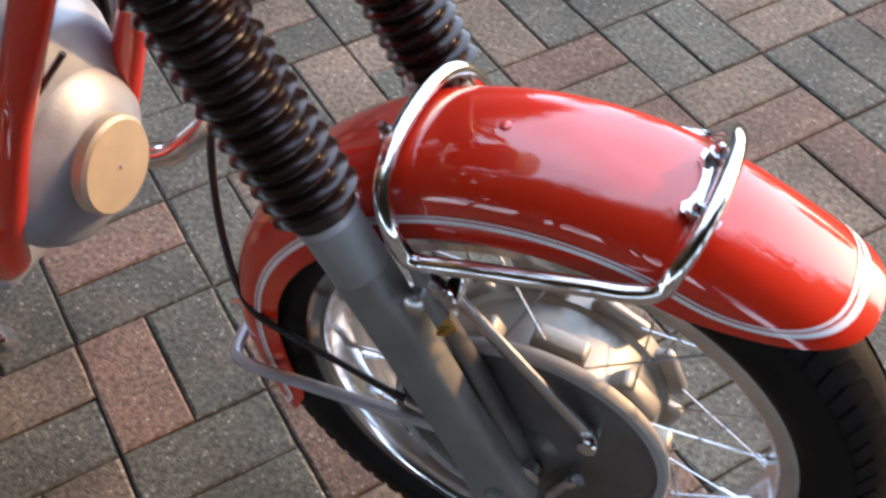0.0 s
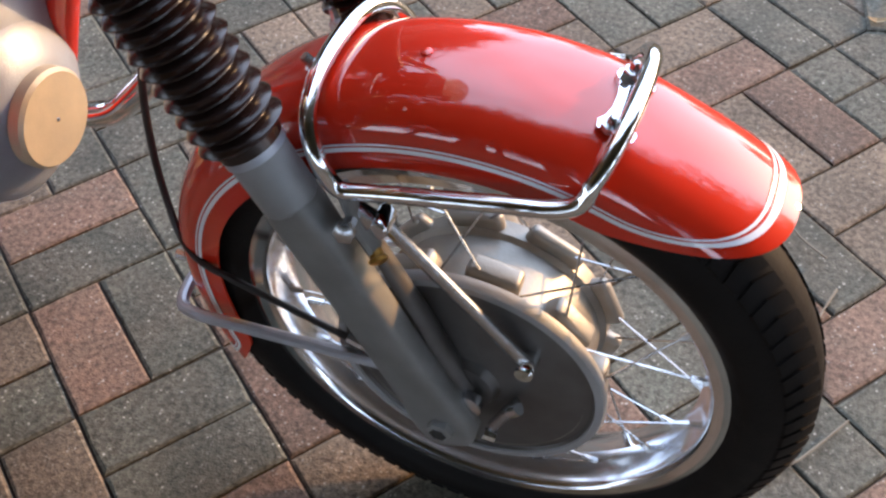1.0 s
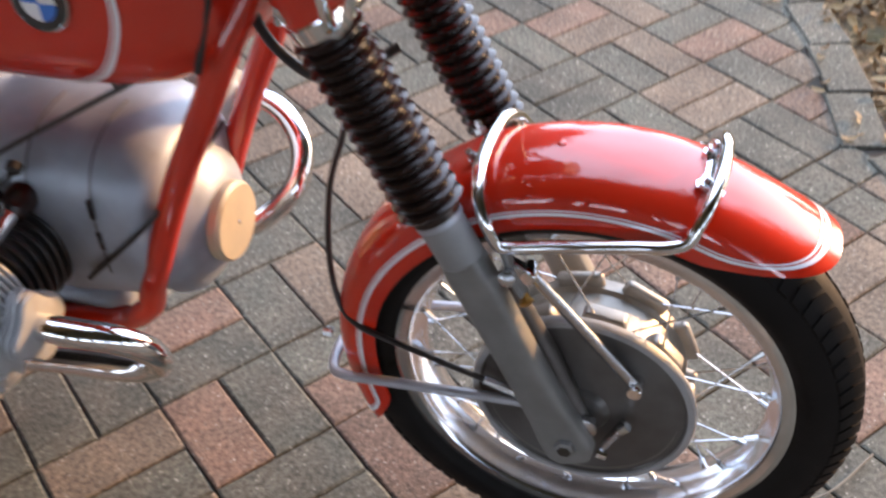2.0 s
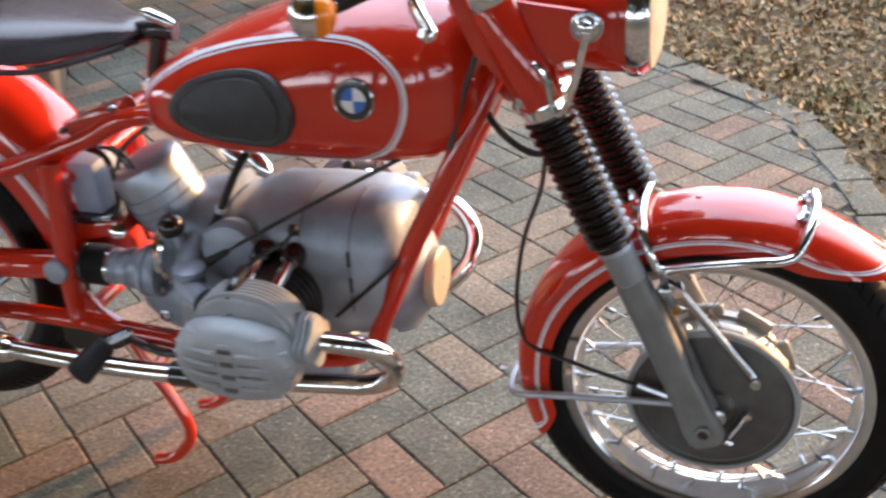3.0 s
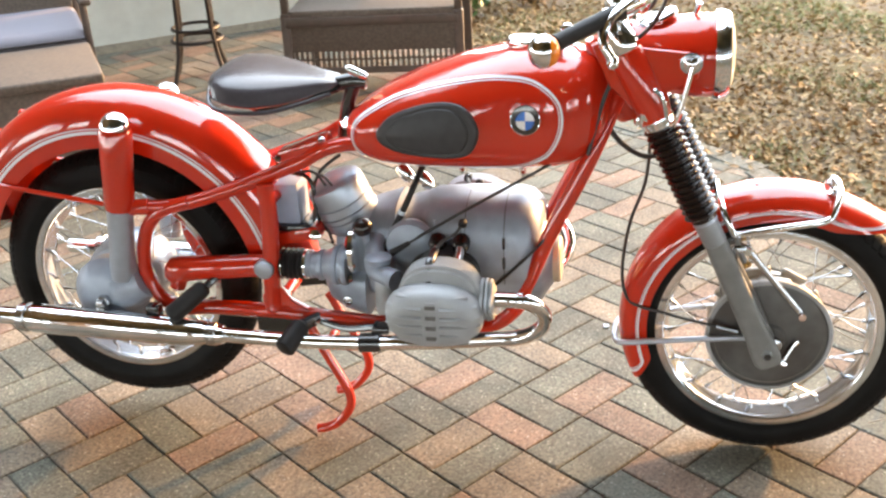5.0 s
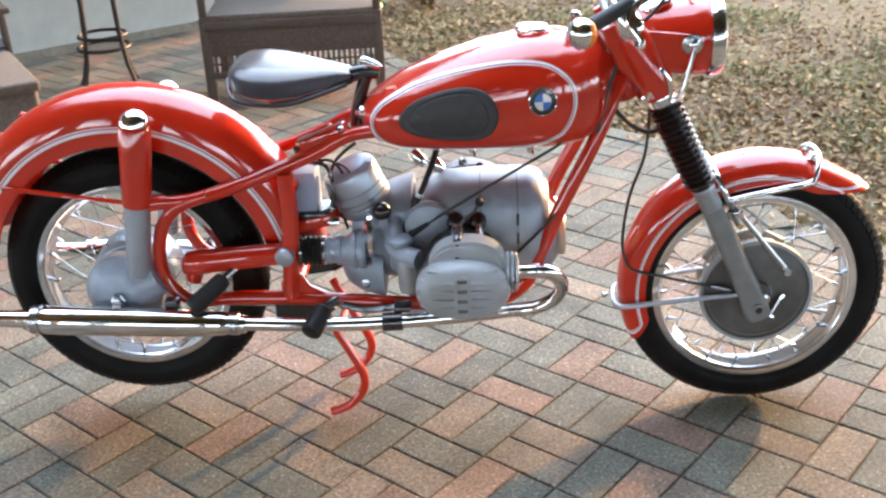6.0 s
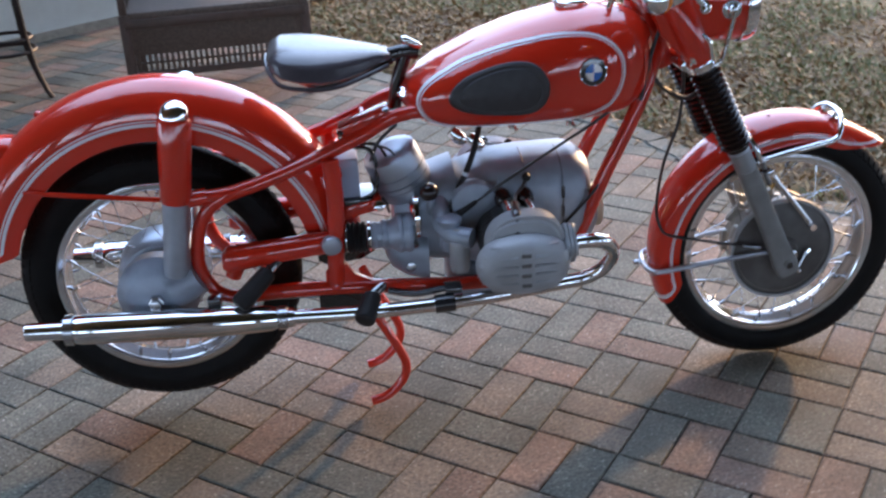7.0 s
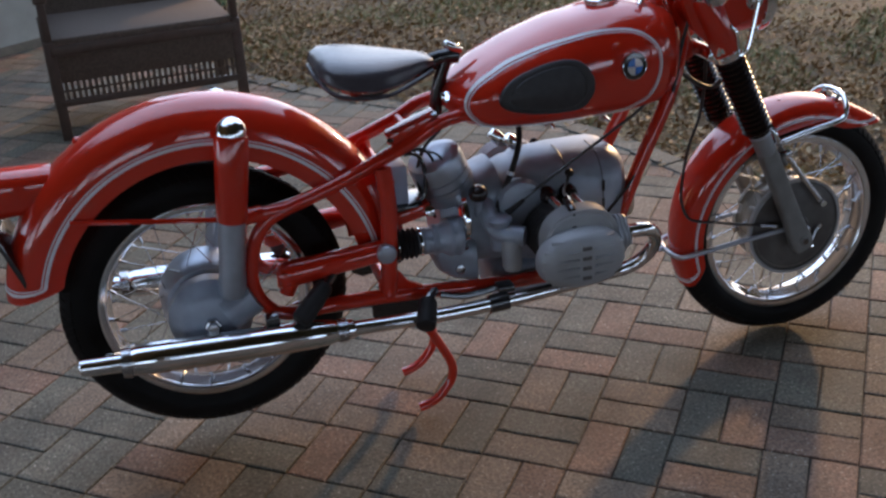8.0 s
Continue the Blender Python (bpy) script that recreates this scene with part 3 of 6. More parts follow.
for side in (-1, 1):
    part("frame_gusset", slab([(0.285, 0.35), (0.285, 0.395), (0.318, 0.43), (0.335, 0.412), (0.352, 0.385), (0.395, 0.362), (0.395, 0.345)], side * 0.112, side * 0.126, 0.003), RED, bike, "red welded gusset plate")
    part("peg_mount", slab([(0.265, 0.345), (0.385, 0.345), (0.405, 0.325), (0.375, 0.308), (0.29, 0.296), (0.265, 0.31)], side * 0.116, side * 0.128, 0.003), BLACK, bike, "black peg mounting plate")
part("cross_tube", tube([(0.31, -0.12, 0.36), (0.31, 0.12, 0.36)], 0.014, 12), RED, bike)
part("cross_tube", tube([(0.33, -0.11, 0.62), (0.33, 0.11, 0.62)], 0.012, 12), RED, bike)
part("cross_tube", tube([(0.40, -0.09, 0.70), (0.40, 0.09, 0.70)], 0.012, 12), RED, bike)
# seat bracket with shiny bolts
g = block((0.40, -0.06, 0.722), (0.12, 0.05, 0.03), 0.008, (0, -20, 0))
part("seat_bracket", g, RED, bike, "red bracket at the tube joint")
for x, z in ((0.345, 0.69), (0.445, 0.735)):
    part("bracket_bolt", lathe([(0, 0.008), (0.006, 0.008), (0.008, 0.004)], (x, -0.085, z + 0.012), (0, -0.5, 0.8), 6), STEEL, bike)

# swing arm
g = loft([[(x, -0.118 + w * math.cos(a), z + h * math.sin(a)) for a in [2 * math.pi * k / 18 for k in range(18)]] for x, z, w, h in ((0.315, 0.468, 0.020, 0.02), (0.29, 0.467, 0.024, 0.025), (0.15, 0.455, 0.026, 0.028), (0.10, 0.450, 0.027, 0.031), (0.075, 0.446, 0.025, 0.030), (0.064, 0.443, 0.016, 0.020))])
part("arm_lug", tube([(0.098, -0.118, 0.445), (0.082, -0.118, 0.405)], [0.022, 0.017], 14), RED, bike)
arm = part("swing_arm", g, RED, bike, "red tapering swing arm")
part("swing_arm", g.mirror(), RED, bike)
part("pivot_cap", lathe([(0, 0.022), (0.014, 0.022), (0.018, 0.019), (0.02, 0.008)], (0.305, -0.135, 0.47), (0, -1, 0), 20), SATIN, arm, "alloy pivot cap")

# final drive and shock absorbers
fd = part("final_drive", lathe([(-0.055, 0.05), (-0.045, 0.075), (-0.02, 0.088), (0.015, 0.09), (0.04, 0.07), (0.05, 0.055)], (-0.085, -0.10, 0.378), (0, -1, 0), 36), CAST, bike, "cast-alloy final drive housing")
part("axle_nut", lathe([(0, 0.017), (0.014, 0.017), (0.016, 0.014), (0.028, 0.012), (0.03, 0.006)], (-0.085, -0.15, 0.378), (0, -1, 0), 6), STEEL, fd)
part("drive_neck", tube([(-0.05, -0.118, 0.39), (0.01, -0.118, 0.42)], [0.05, 0.042], 20), CAST, fd)


def shock(side):
    top, low = Vector((0.012, -0.138, 0.79)), Vector((-0.032, -0.138, 0.45))
    if side > 0:
        top, low = top - Vector((0.008, 0, 0.014)), low - Vector((0.008, 0, 0.014))
    d = (low - top).normalized()
    body = part("shock_cover", lathe([(0, 0.018), (0.004, 0.031), (0.012, 0.0355), (0.185, 0.033), (0.19, 0.030)], (top.x, side * 0.138, top.z), d, 28), RED, bike, "red tubular shock absorber cover")
    part("shock_cap", lathe([(0.002, 0.0325), (-0.008, 0.031), (-0.018, 0.026), (-0.027, 0.016), (-0.031, 0.004)], (top.x, side * 0.138, top.z), d, 28), CHROME, body, "chrome dome cap")
    part("shock_leg", lathe([(0.17, 0.029), (0.30, 0.028), (0.33, 0.030), (0.36, 0.027), (0.365, 0.015)], (top.x, side * 0.138, top.z), d, 24), SATIN, body, "bare alloy lower leg")
    part("mount_boss", tube([(top.x - 0.02, side * 0.138, 0.603), (0.05, side * 0.125, 0.603)], 0.018, 14), RED, body)


shock(-1)
shock(1)
# thin stay along the rear fender
for side in (-1, 1):
    part("fender_stay", tube([(-0.02, side * 0.125, 0.60), (-0.16, side * 0.105, 0.612), (-0.33, side * 0.092, 0.632)], 0.0055, 8), RED, bike)
# tail lamp at the back of the fender
tl = part("tail_lamp", loft([[(x, y * w, 0.685 + z * h) for y, z in oval(0, 0, 1, 1, 24, 3)] for x, w, h in ((-0.30, 0.03, 0.03), (-0.36, 0.045, 0.045), (-0.47, 0.05, 0.05), (-0.50, 0.046, 0.046))]), RED, bike, "red tail lamp housing on the rear fender")
part("tail_lens", lathe([(0, 0.044), (0.018, 0.042), (0.026, 0.03), (0.028, 0.006)], (-0.50, 0, 0.685), (-1, 0, 0), 28), RED_LENS, tl, "red glass lens")
plate_holder = part("plate_bracket", block((-0.455, 0, 0.545), (0.012, 0.16, 0.15), 0.004, (0, -18, 0)), BLACK, bike, "black number plate holder")


# ---- engine ----
def rounded_section(x, z0, z1, w, n=36, power=2.9):
    return [(x, a, b) for a, b in oval(0, (z0 + z1) / 2, w, (z1 - z0) / 2, n, power)]


case = part("crankcase", loft([rounded_section(*s) for s in ((0.585, 0.37, 0.555, 0.095), (0.60, 0.36, 0.578, 0.105), (0.64, 0.35, 0.592, 0.110), (0.655, 0.35, 0.595, 0.110), (0.662, 0.347, 0.602, 0.114), (0.75, 0.35, 0.608, 0.116), (0.85, 0.365, 0.608, 0.114), (0.875, 0.375, 0.602, 0.108), (0.893, 0.387, 0.588, 0.093), (0.90, 0.40, 0.58, 0.078))]), CAST, bike, "smooth cast-aluminium engine casing", 45)
part("sump", block((0.68, 0, 0.305), (0.22, 0.15, 0.09), 0.02, seg=3), CAST, case)
# solid black blocks stand for the shade inside two vent slots
for z in (0.535, 0.49):
    part("vent_slot_shade", block((0.828, -0.1135, z), (0.006, 0.006, 0.026), 0.001), BLACK, case)
part("casing_seam", tube([(0.68, -0.1135, 0.43), (0.68, -0.1145, 0.52), (0.68, -0.104, 0.58)], 0.0022, 6), CAST, case)
for x in (0.828, 0.745):
    ring = [(x, y, z) for x, y, z in rounded_section(x, 0.351, 0.6085, 0.1158, 72) if z > 0.44 and y < 0.02]
    ring.sort(key=lambda p: math.atan2(p[2] - 0.44, -p[1]))
    part("casing_joint", tube(ring, 0.0011, 6), PLATE, case, "fine dark joint line across the casing")
cover = part("front_cover", lathe([(-0.012, 0.098), (0.004, 0.092), (0.014, 0.078), (0.022, 0.064), (0.030, 0.052)], (0.893, 0, 0.450), (1, 0, 0), 48), CAST, bike, "cast round front engine cover")
part("cover_cap", lathe([(0.026, 0.050), (0.042, 0.0505), (0.046, 0.047), (0.0475, 0.02)], (0.893, 0, 0.450), (1, 0, 0), 48), COVER, cover, "bare cap of the cover, warm sunlight put into its tan colour")
part("cover_bolt", lathe([(0, 0.0025), (0.0008, 0.002)], (0.9405, 0, 0.450), (1, 0, 0), 10), STEEL, cover)

# gearbox and drive shaft boot
gear = part("gearbox", loft([rounded_section(*s) for s in ((0.45, 0.41, 0.54, 0.07), (0.48, 0.38, 0.565, 0.088), (0.54, 0.365, 0.585, 0.095), (0.59, 0.36, 0.60, 0.10))]), CAST, bike, "cast-aluminium gearbox housing", 45)
part("clutch_flange", lathe([(-0.006, 0.050), (-0.002, 0.056), (0.002, 0.060), (0.012, 0.060), (0.016, 0.055)], (0.490, -0.075, 0.497), (1, 0, 0), 40), CHROME, gear, "polished flange edge")
part("flange_bolt", lathe([(0, 0.009), (0.009, 0.009), (0.011, 0.005)], (0.494, -0.118, 0.444), (-1, -0.4, 0), 6), STEEL, gear)
# rear foot of the gearbox with its drain plug
part("gearbox_foot", loft([[(x, -0.045 + a * w, b) for a, b in oval(0, (z0 + z1) / 2, 1, (z1 - z0) / 2, 28, 3.2)] for x, z0, z1, w in ((0.425, 0.40, 0.455, 0.045), (0.437, 0.372, 0.46, 0.058), (0.47, 0.348, 0.46, 0.066), (0.52, 0.335, 0.45, 0.070))]), CAST, gear, "", 45)
part("drain_plug", lathe([(0, 0.012), (0.008, 0.012), (0.010, 0.007)], (0.478, -0.108, 0.385), (0, -1, 0), 6), STEEL, gear)
# black vent cap standing over the flange on its stem
cap = part("vent_cap", lathe([(0, 0.012), (0.003, 0.019), (0.012, 0.022), (0.022, 0.020), (0.030, 0.012), (0.033, 0.004)], (0.528, -0.112, 0.552), (-0.1, -0.3, 1), 24), GAITER, gear, "shiny black vent cap")
part("cap_stem", lathe([(-0.05, 0.011), (0.0, 0.010)], (0.528, -0.112, 0.554), (-0.1, -0.3, 1), 14), CAST, cap)
part("output_bell", lathe([(0, 0.026), (0.01, 0.028), (0.012, 0.031), (0.018, 0.031), (0.02, 0.029), (0.032, 0.030), (0.034, 0.034), (0.043, 0.034), (0.045, 0.031), (0.056, 0.034), (0.066, 0.041), (0.070, 0.044), (0.078, 0.044), (0.080, 0.040), (0.092, 0.045), (0.10, 0.042)], (0.385, -0.10, 0.465), (1, 0, 0), 28), CAST, gear, "turned alloy output bell")
prof = [(0, 0.026)]
for k in range(5):
    prof += [(0.006 + 0.011 * k, 0.036), (0.0115 + 0.011 * k, 0.029)]
part("rubber_boot", lathe(prof, (0.328, -0.10, 0.465), (1, 0, 0), 28), RUBBER, bike, "black ribbed rubber boot")
for x in (0.332, 0.386):
    part("boot_clip", lathe([(0, 0.031), (0.001, 0.033), (0.006, 0.033), (0.007, 0.031)], (x, -0.10, 0.465), (1, 0, 0), 24), CHROME, bike)

# air cleaner can on the gearbox
ac_o, ac_d = Vector((0.488, -0.027, 0.540)), Vector((-0.40, -0.15, 1)).normalized()
can = part("air_cleaner", lathe([(0, 0.0572), (0.008, 0.0626), (0.028, 0.0632), (0.0285, 0.0610), (0.0305, 0.0610), (0.031, 0.0653), (0.042, 0.0653), (0.0425, 0.0610), (0.0445, 0.0610), (0.045, 0.0643), (0.064, 0.0643), (0.0645, 0.0610), (0.0665, 0.0610), (0.067, 0.0643), (0.098, 0.0637), (0.108, 0.0605), (0.114, 0.0508), (0.117, 0.0270), (0.1175, 0.0043)], ac_o, ac_d, 36), SATIN, bike, "domed aluminium air cleaner can")
part("can_base", lathe([(-0.06, 0.04), (-0.03, 0.045), (0.0, 0.05)], ac_o, ac_d, 28), CAST, can)
for x, y, z in ((0.592, -0.02, 0.668), (0.632, -0.01, 0.648)):
    part("chrome_fitting", lathe([(0, 0.012), (0.012, 0.015), (0.03, 0.015), (0.042, 0.009)], (x, y, z), (0.5, -0.1, -0.5), 16), CHROME, can, "bright fuel fitting")

# carburettors and hoses
for side in (-1, 1):
    cb = part("carburettor", lathe([(-0.03, 0.018), (-0.02, 0.023), (0.03, 0.023), (0.035, 0.028), (0.045, 0.028), (0.05, 0.02)], (0.565, side * 0.145, 0.465), (0, 0, 1), 20), CAST, bike, "dull cast carburettor")
    part("float_bowl", lathe([(0, 0.02), (0.03, 0.022), (0.035, 0.018)], (0.585, side * 0.165, 0.44), (0, 0, 1), 18), CAST, cb)
    part("intake_pipe", tube(curve([(0.555, side * 0.06, 0.53), (0.55, side * 0.11, 0.51), (0.56, side * 0.15, 0.48), (0.61, side * 0.185, 0.475)], 6), 0.022, 16), CAST, cb, "dull cast intake pipe")


# cylinders with their heads
def cylinder(side):
    c = (0.702, 0.466)
    cyl = part("cylinder_barrel", lathe([(0.10, 0.064), (0.225, 0.064)], (c[0], 0, c[1]), (0, side, 0), 28), IRON_FIN, bike, "finned cast cylinder barrel")
    for k in range(8):
        y = 0.115 + 0.0135 * k
        part("fin", slab(oval(c[0], c[1] - 0.006, 0.076, 0.064, 36, 2.4), side * y, side * (y + 0.0055), 0.0015), IRON_FIN, cyl)
    head = part("cylinder_head", slab(oval(c[0] + 0.01, c[1], 0.080, 0.074, 36, 2.4), side * 0.213, side * 0.262, 0.003), ENGINE, cyl, "alloy cylinder head")
    for k in range(6):
        y = 0.214 + 0.0078 * k
        part("head_fin", slab(oval(c[0] + 0.014, c[1] + 0.004, 0.086, 0.080, 36, 2.3), side * y, side * (y + 0.0052), 0.0015), ENGINE, cyl)
    rings = []
    for y, q in ((0.258, 0.97), (0.262, 1.0), (0.272, 1.0), (0.288, 0.95), (0.300, 0.85), (0.307, 0.68), (0.309, 0.3)):
        rings.append([(x, side * y, z) for x, z in oval(c[0] + 0.004, c[1] - 0.02, 0.101 * q, 0.067 * q, 48, 2.3)])
    valve = part("valve_cover", loft(rings), ENGINE, cyl, "ribbed grey alloy valve cover", 50)
    for k in range(6):
        z = c[1] - 0.02 + (k - 2.5) * 0.0195
        s = (z - c[1] + 0.02) / 0.067
        half = 0.101 * max(0.05, 1 - abs(s) ** 2.3) ** (1 / 2.3) * 0.93
        for sx in (-1, 1):
            pts = []
            for j in range(9):
                u = 0.018 + (half - 0.018) * j / 8
                q = min(0.99, (abs(u / 0.101) ** 2.3 + abs(s) ** 2.3) ** (1 / 2.3))
                y = 0.310 - 0.030 * q ** 3.2
                pts.append((c[0] + 0.004 + sx * u, side * y, z))
            part("cover_rib", tube(pts, 0.0062, 8, flat=0.75), ENGINE, valve)
    part("cover_strap", block((c[0] + 0.004, side * 0.3045, c[1] - 0.02), (0.022, 0.010, 0.092), 0.004), ENGINE, valve, "raised middle web with slots")
    # dark blocks on the web give the shade of its slots
    for k in range(4):
        part("web_slot_shade", block((c[0] + 0.004, side * 0.3092, c[1] - 0.02 + (k - 1.5) * 0.023), (0.021, 0.003, 0.0085), 0.001), PLATE, valve)
    # push-rod tubes and plug cap
    for dx in (-0.014, 0.036):
        part("push_rod_tube", tube([(c[0] + dx, side * 0.112, c[1] + 0.070), (c[0] + dx + 0.008, side * 0.225, c[1] + 0.058)], 0.0105, 14), CHROME, cyl, "chrome push-rod tube")
        part("tube_seal", lathe([(0, 0.014), (0.006, 0.0195), (0.022, 0.0195), (0.028, 0.016), (0.036, 0.016), (0.040, 0.011)], (c[0] + dx, side * 0.104, c[1] + 0.071), (0.06, side, -0.1), 16), GAITER, cyl, "black rubber seal")
    part("plug_well", lathe([(0, 0.013), (0.004, 0.0145), (0.012, 0.0145), (0.016, 0.010)], (c[0] - 0.006, side * 0.246, c[1] + 0.040), (0, side * 0.5, 1), 18), BLACK, cyl)
    part("plug_cap", tube(curve([(c[0] - 0.006, side * 0.252, c[1] + 0.046), (c[0] - 0.005, side * 0.250, c[1] + 0.072), (c[0] - 0.004, side * 0.235, c[1] + 0.084), (c[0] - 0.002, side * 0.205, c[1] + 0.090)], 5), 0.0098, 10), BLACK, cyl, "black spark plug cap")
    part("plug_lead", tube(curve([(c[0] - 0.002, side * 0.205, c[1] + 0.090), (c[0] + 0.008, side * 0.165, c[1] + 0.094), (c[0] + 0.030, side * 0.130, c[1] + 0.098), (c[0] + 0.040, side * 0.116, c[1] + 0.112)], 6), 0.0036, 8), HOSE, cyl)
    part("lead_socket", lathe([(0, 0.005), (0.003, 0.0095), (0.012, 0.0095), (0.016, 0.005)], (c[0] + 0.041, side * 0.108, c[1] + 0.116), (0.1, side, -0.4), 12), RUBBER, cyl)
    # exhaust flange with its finned nut
    rings = []
    for d, r in ((-0.006, 0.022), (0.0, 0.040), (0.005, 0.041), (0.007, 0.034), (0.009, 0.041), (0.014, 0.041), (0.016, 0.034), (0.018, 0.040), (0.023, 0.038), (0.026, 0.021)):
        ring = []
        for k in range(48):
            a = 2 * math.pi * k / 48
            q = r * (1 + (0.13 * math.copysign(abs(math.cos(4 * a)) ** 0.6, math.cos(4 * a)) if r > 0.03 else 0))
            ring.append((0.800 + d, side * (0.236 + 0.08 * d) + q * math.cos(a), 0.468 + q * math.sin(a)))
        rings.append(ring)
    part("exhaust_nut", loft(rings), ENGINE, cyl, "finned alloy exhaust nut")
    return cyl


cylinder(-1)
cylinder(1)


def exhaust(side):
    if side > 0:
        way = [(0.80, 0.238, 0.468), (0.86, 0.236, 0.468), (0.905, 0.222, 0.455), (0.935, 0.195, 0.425), (0.937, 0.162, 0.388), (0.902, 0.142, 0.347), (0.862, 0.138, 0.318), (0.80, 0.142, 0.304), (0.65, 0.165, 0.312), (0.50, 0.182, 0.319), (0.36, 0.19, 0.322), (0.20, 0.19, 0.328)]
    else:
        way = [(0.80, -0.238, 0.468), (0.86, -0.236, 0.468), (0.897, -0.221, 0.453), (0.919, -0.198, 0.418), (0.910, -0.18, 0.375), (0.867, -0.173, 0.347), (0.80, -0.174, 0.339), (0.65, -0.182, 0.328), (0.50, -0.186, 0.321), (0.36, -0.19, 0.322), (0.20, -0.19, 0.328)]
    pts = curve(way, 7)
    pipe = part("exhaust_pipe", tube(pts, 0.0162, 18), CHROME, bike, "chromed exhaust header pipe")
    part("pipe_clamp", tube([(0.565, side * 0.184, 0.324), (0.52, side * 0.185, 0.322)], 0.0215, 14), BLACK, pipe, "black pipe clamp")
    d = Vector((-1, 0, 0.045)).normalized()
    muf = part("muffler", lathe([(0, 0.0195), (0.005, 0.022), (0.035, 0.022), (0.05, 0.027), (0.10, 0.0305), (0.16, 0.033), (0.40, 0.034), (0.455, 0.033), (0.475, 0.029), (0.485, 0.023)], (0.21, side * 0.19, 0.327), d, 32), CHROME, bike, "long chromed muffler")
    part("tail_pipe", lathe([(0.48, 0.021), (0.57, 0.019), (0.572, 0.017), (0.54, 0.0165)], (0.21, side * 0.19, 0.327), d, 24), CHROME, muf, "chrome tail pipe")
    part("muffler_clamp", lathe([(0, 0.0235), (0.002, 0.026), (0.022, 0.026), (0.024, 0.0235)], (0.196, side * 0.19, 0.3277), d, 24), STEEL, muf)
    part("muffler_clamp", lathe([(0.468, 0.031), (0.47, 0.034), (0.488, 0.033), (0.49, 0.025)], (0.21, side * 0.19, 0.327), d, 24), STEEL, muf)
    part("muffler_bracket", block((0.04, side * 0.165, 0.362), (0.03, 0.03, 0.04), 0.004), BLACK, muf)


exhaust(-1)
exhaust(1)


# foot pegs, pedal, battery
def peg(a, b, r, parent, label):
    pts = [Vector(a) + (Vector(b) - Vector(a)) * t for t in (0, 0.06, 0.12, 0.5, 0.9, 0.96, 1)]
    return part("foot_peg", tube(pts, [r * 0.7, r * 0.95, r, r * 1.05, r * 1.1, r, r * 0.75], 14), RUBBER, parent, label)


for side in (-1, 1):
    p = peg((0.385, side * 0.165, 0.350), (0.360, side * 0.230, 0.320), 0.0215, bike, "black rubber rider foot peg")
    part("peg_stem", tube([(0.42, side * 0.115, 0.352), (0.385, side * 0.165, 0.350)], 0.011, 10), BLACK, p)
    p = peg((0.165, side * 0.15, 0.425), (0.093, side * 0.20, 0.372), 0.0205, bike, "black rubber passenger foot peg")
    part("peg_stem", tube([(0.195, side * 0.118, 0.445), (0.165, side * 0.15, 0.425)], 0.009, 10), BLACK, p)
part("brake_pedal", tube(curve([(0.42, -0.14, 0.345), (0.48, -0.15, 0.335), (0.55, -0.155, 0.345)], 5), 0.008, 10).join(block((0.565, -0.165, 0.35), (0.04, 0.04, 0.014), 0.004)), BLACK, bike, "black brake pedal")
part("brake_rod", tube([(0.40, -0.10, 0.32), (0.10, -0.10, 0.335)], 0.004, 8), STEEL, bike)
bat = part("battery", block((0.352, -0.045, 0.598), (0.052, 0.075, 0.092), 0.005), BATTERY, bike, "pale blue-grey battery box")
part("battery_tray", block((0.365, -0.045, 0.545), (0.11, 0.10, 0.014), 0.004), BLACK, bat)
part("battery_strap", tube(curve([(0.35, -0.088, 0.545), (0.405, -0.088, 0.56), (0.418, -0.085, 0.61), (0.405, -0.08, 0.66), (0.36, -0.07, 0.668)], 5), 0.005, 8), BLACK, bat)
part("battery_post", lathe([(0, 0.008), (0.012, 0.008), (0.014, 0.004)], (0.38, -0.06, 0.657), (0, 0, 1), 10), STEEL, bat)
part("wire", tube(curve([(0.38, -0.06, 0.665), (0.42, -0.075, 0.67), (0.445, -0.07, 0.62), (0.43, -0.06, 0.55), (0.44, -0.06, 0.50)], 6), 0.0035, 8), HOSE, bat)
part("wire", tube(curve([(0.40, -0.05, 0.665), (0.45, -0.08, 0.655), (0.47, -0.08, 0.60), (0.455, -0.07, 0.54)], 6), 0.003, 8), HOSE, bat)
part("rear_bracket", block((0.375, -0.075, 0.53), (0.10, 0.05, 0.03), 0.008, (0, -12, 0)), RED, bike, "red bracket below the battery")
part("bracket_bolt", lathe([(0, 0.013), (0.01, 0.013), (0.014, 0.006)], (0.415, -0.10, 0.535), (0.2, -1, 0.4), 6), CHROME, bike)

# clutch and throttle cables over the engine
for pts, r in (([(0.93, -0.11, 0.715), (0.89, -0.125, 0.695), (0.78, -0.125, 0.630), (0.69, -0.125, 0.575), (0.606, -0.125, 0.522)], 0.0034), ([(0.985, -0.055, 0.64), (0.905, -0.105, 0.535), (0.80, -0.121, 0.432)], 0.003), ([(0.47, -0.04, 0.70), (0.425, -0.055, 0.665), (0.405, -0.06, 0.61), (0.415, -0.06, 0.55), (0.44, -0.06, 0.52)], 0.004)):
    part("cable", tube(curve(pts, 7), r, 8), HOSE, bike)
part("cable_boot", tube([(0.588, -0.125, 0.510), (0.63, -0.125, 0.537)], [0.0085, 0.0055], 10), RUBBER, bike)
part("breather_hose", tube(curve([(0.655, -0.03, 0.69), (0.64, -0.075, 0.655), (0.615, -0.095, 0.60), (0.585, -0.105, 0.545), (0.57, -0.11, 0.51)], 6), 0.0068, 12), RUBBER, bike, "black breather hose")
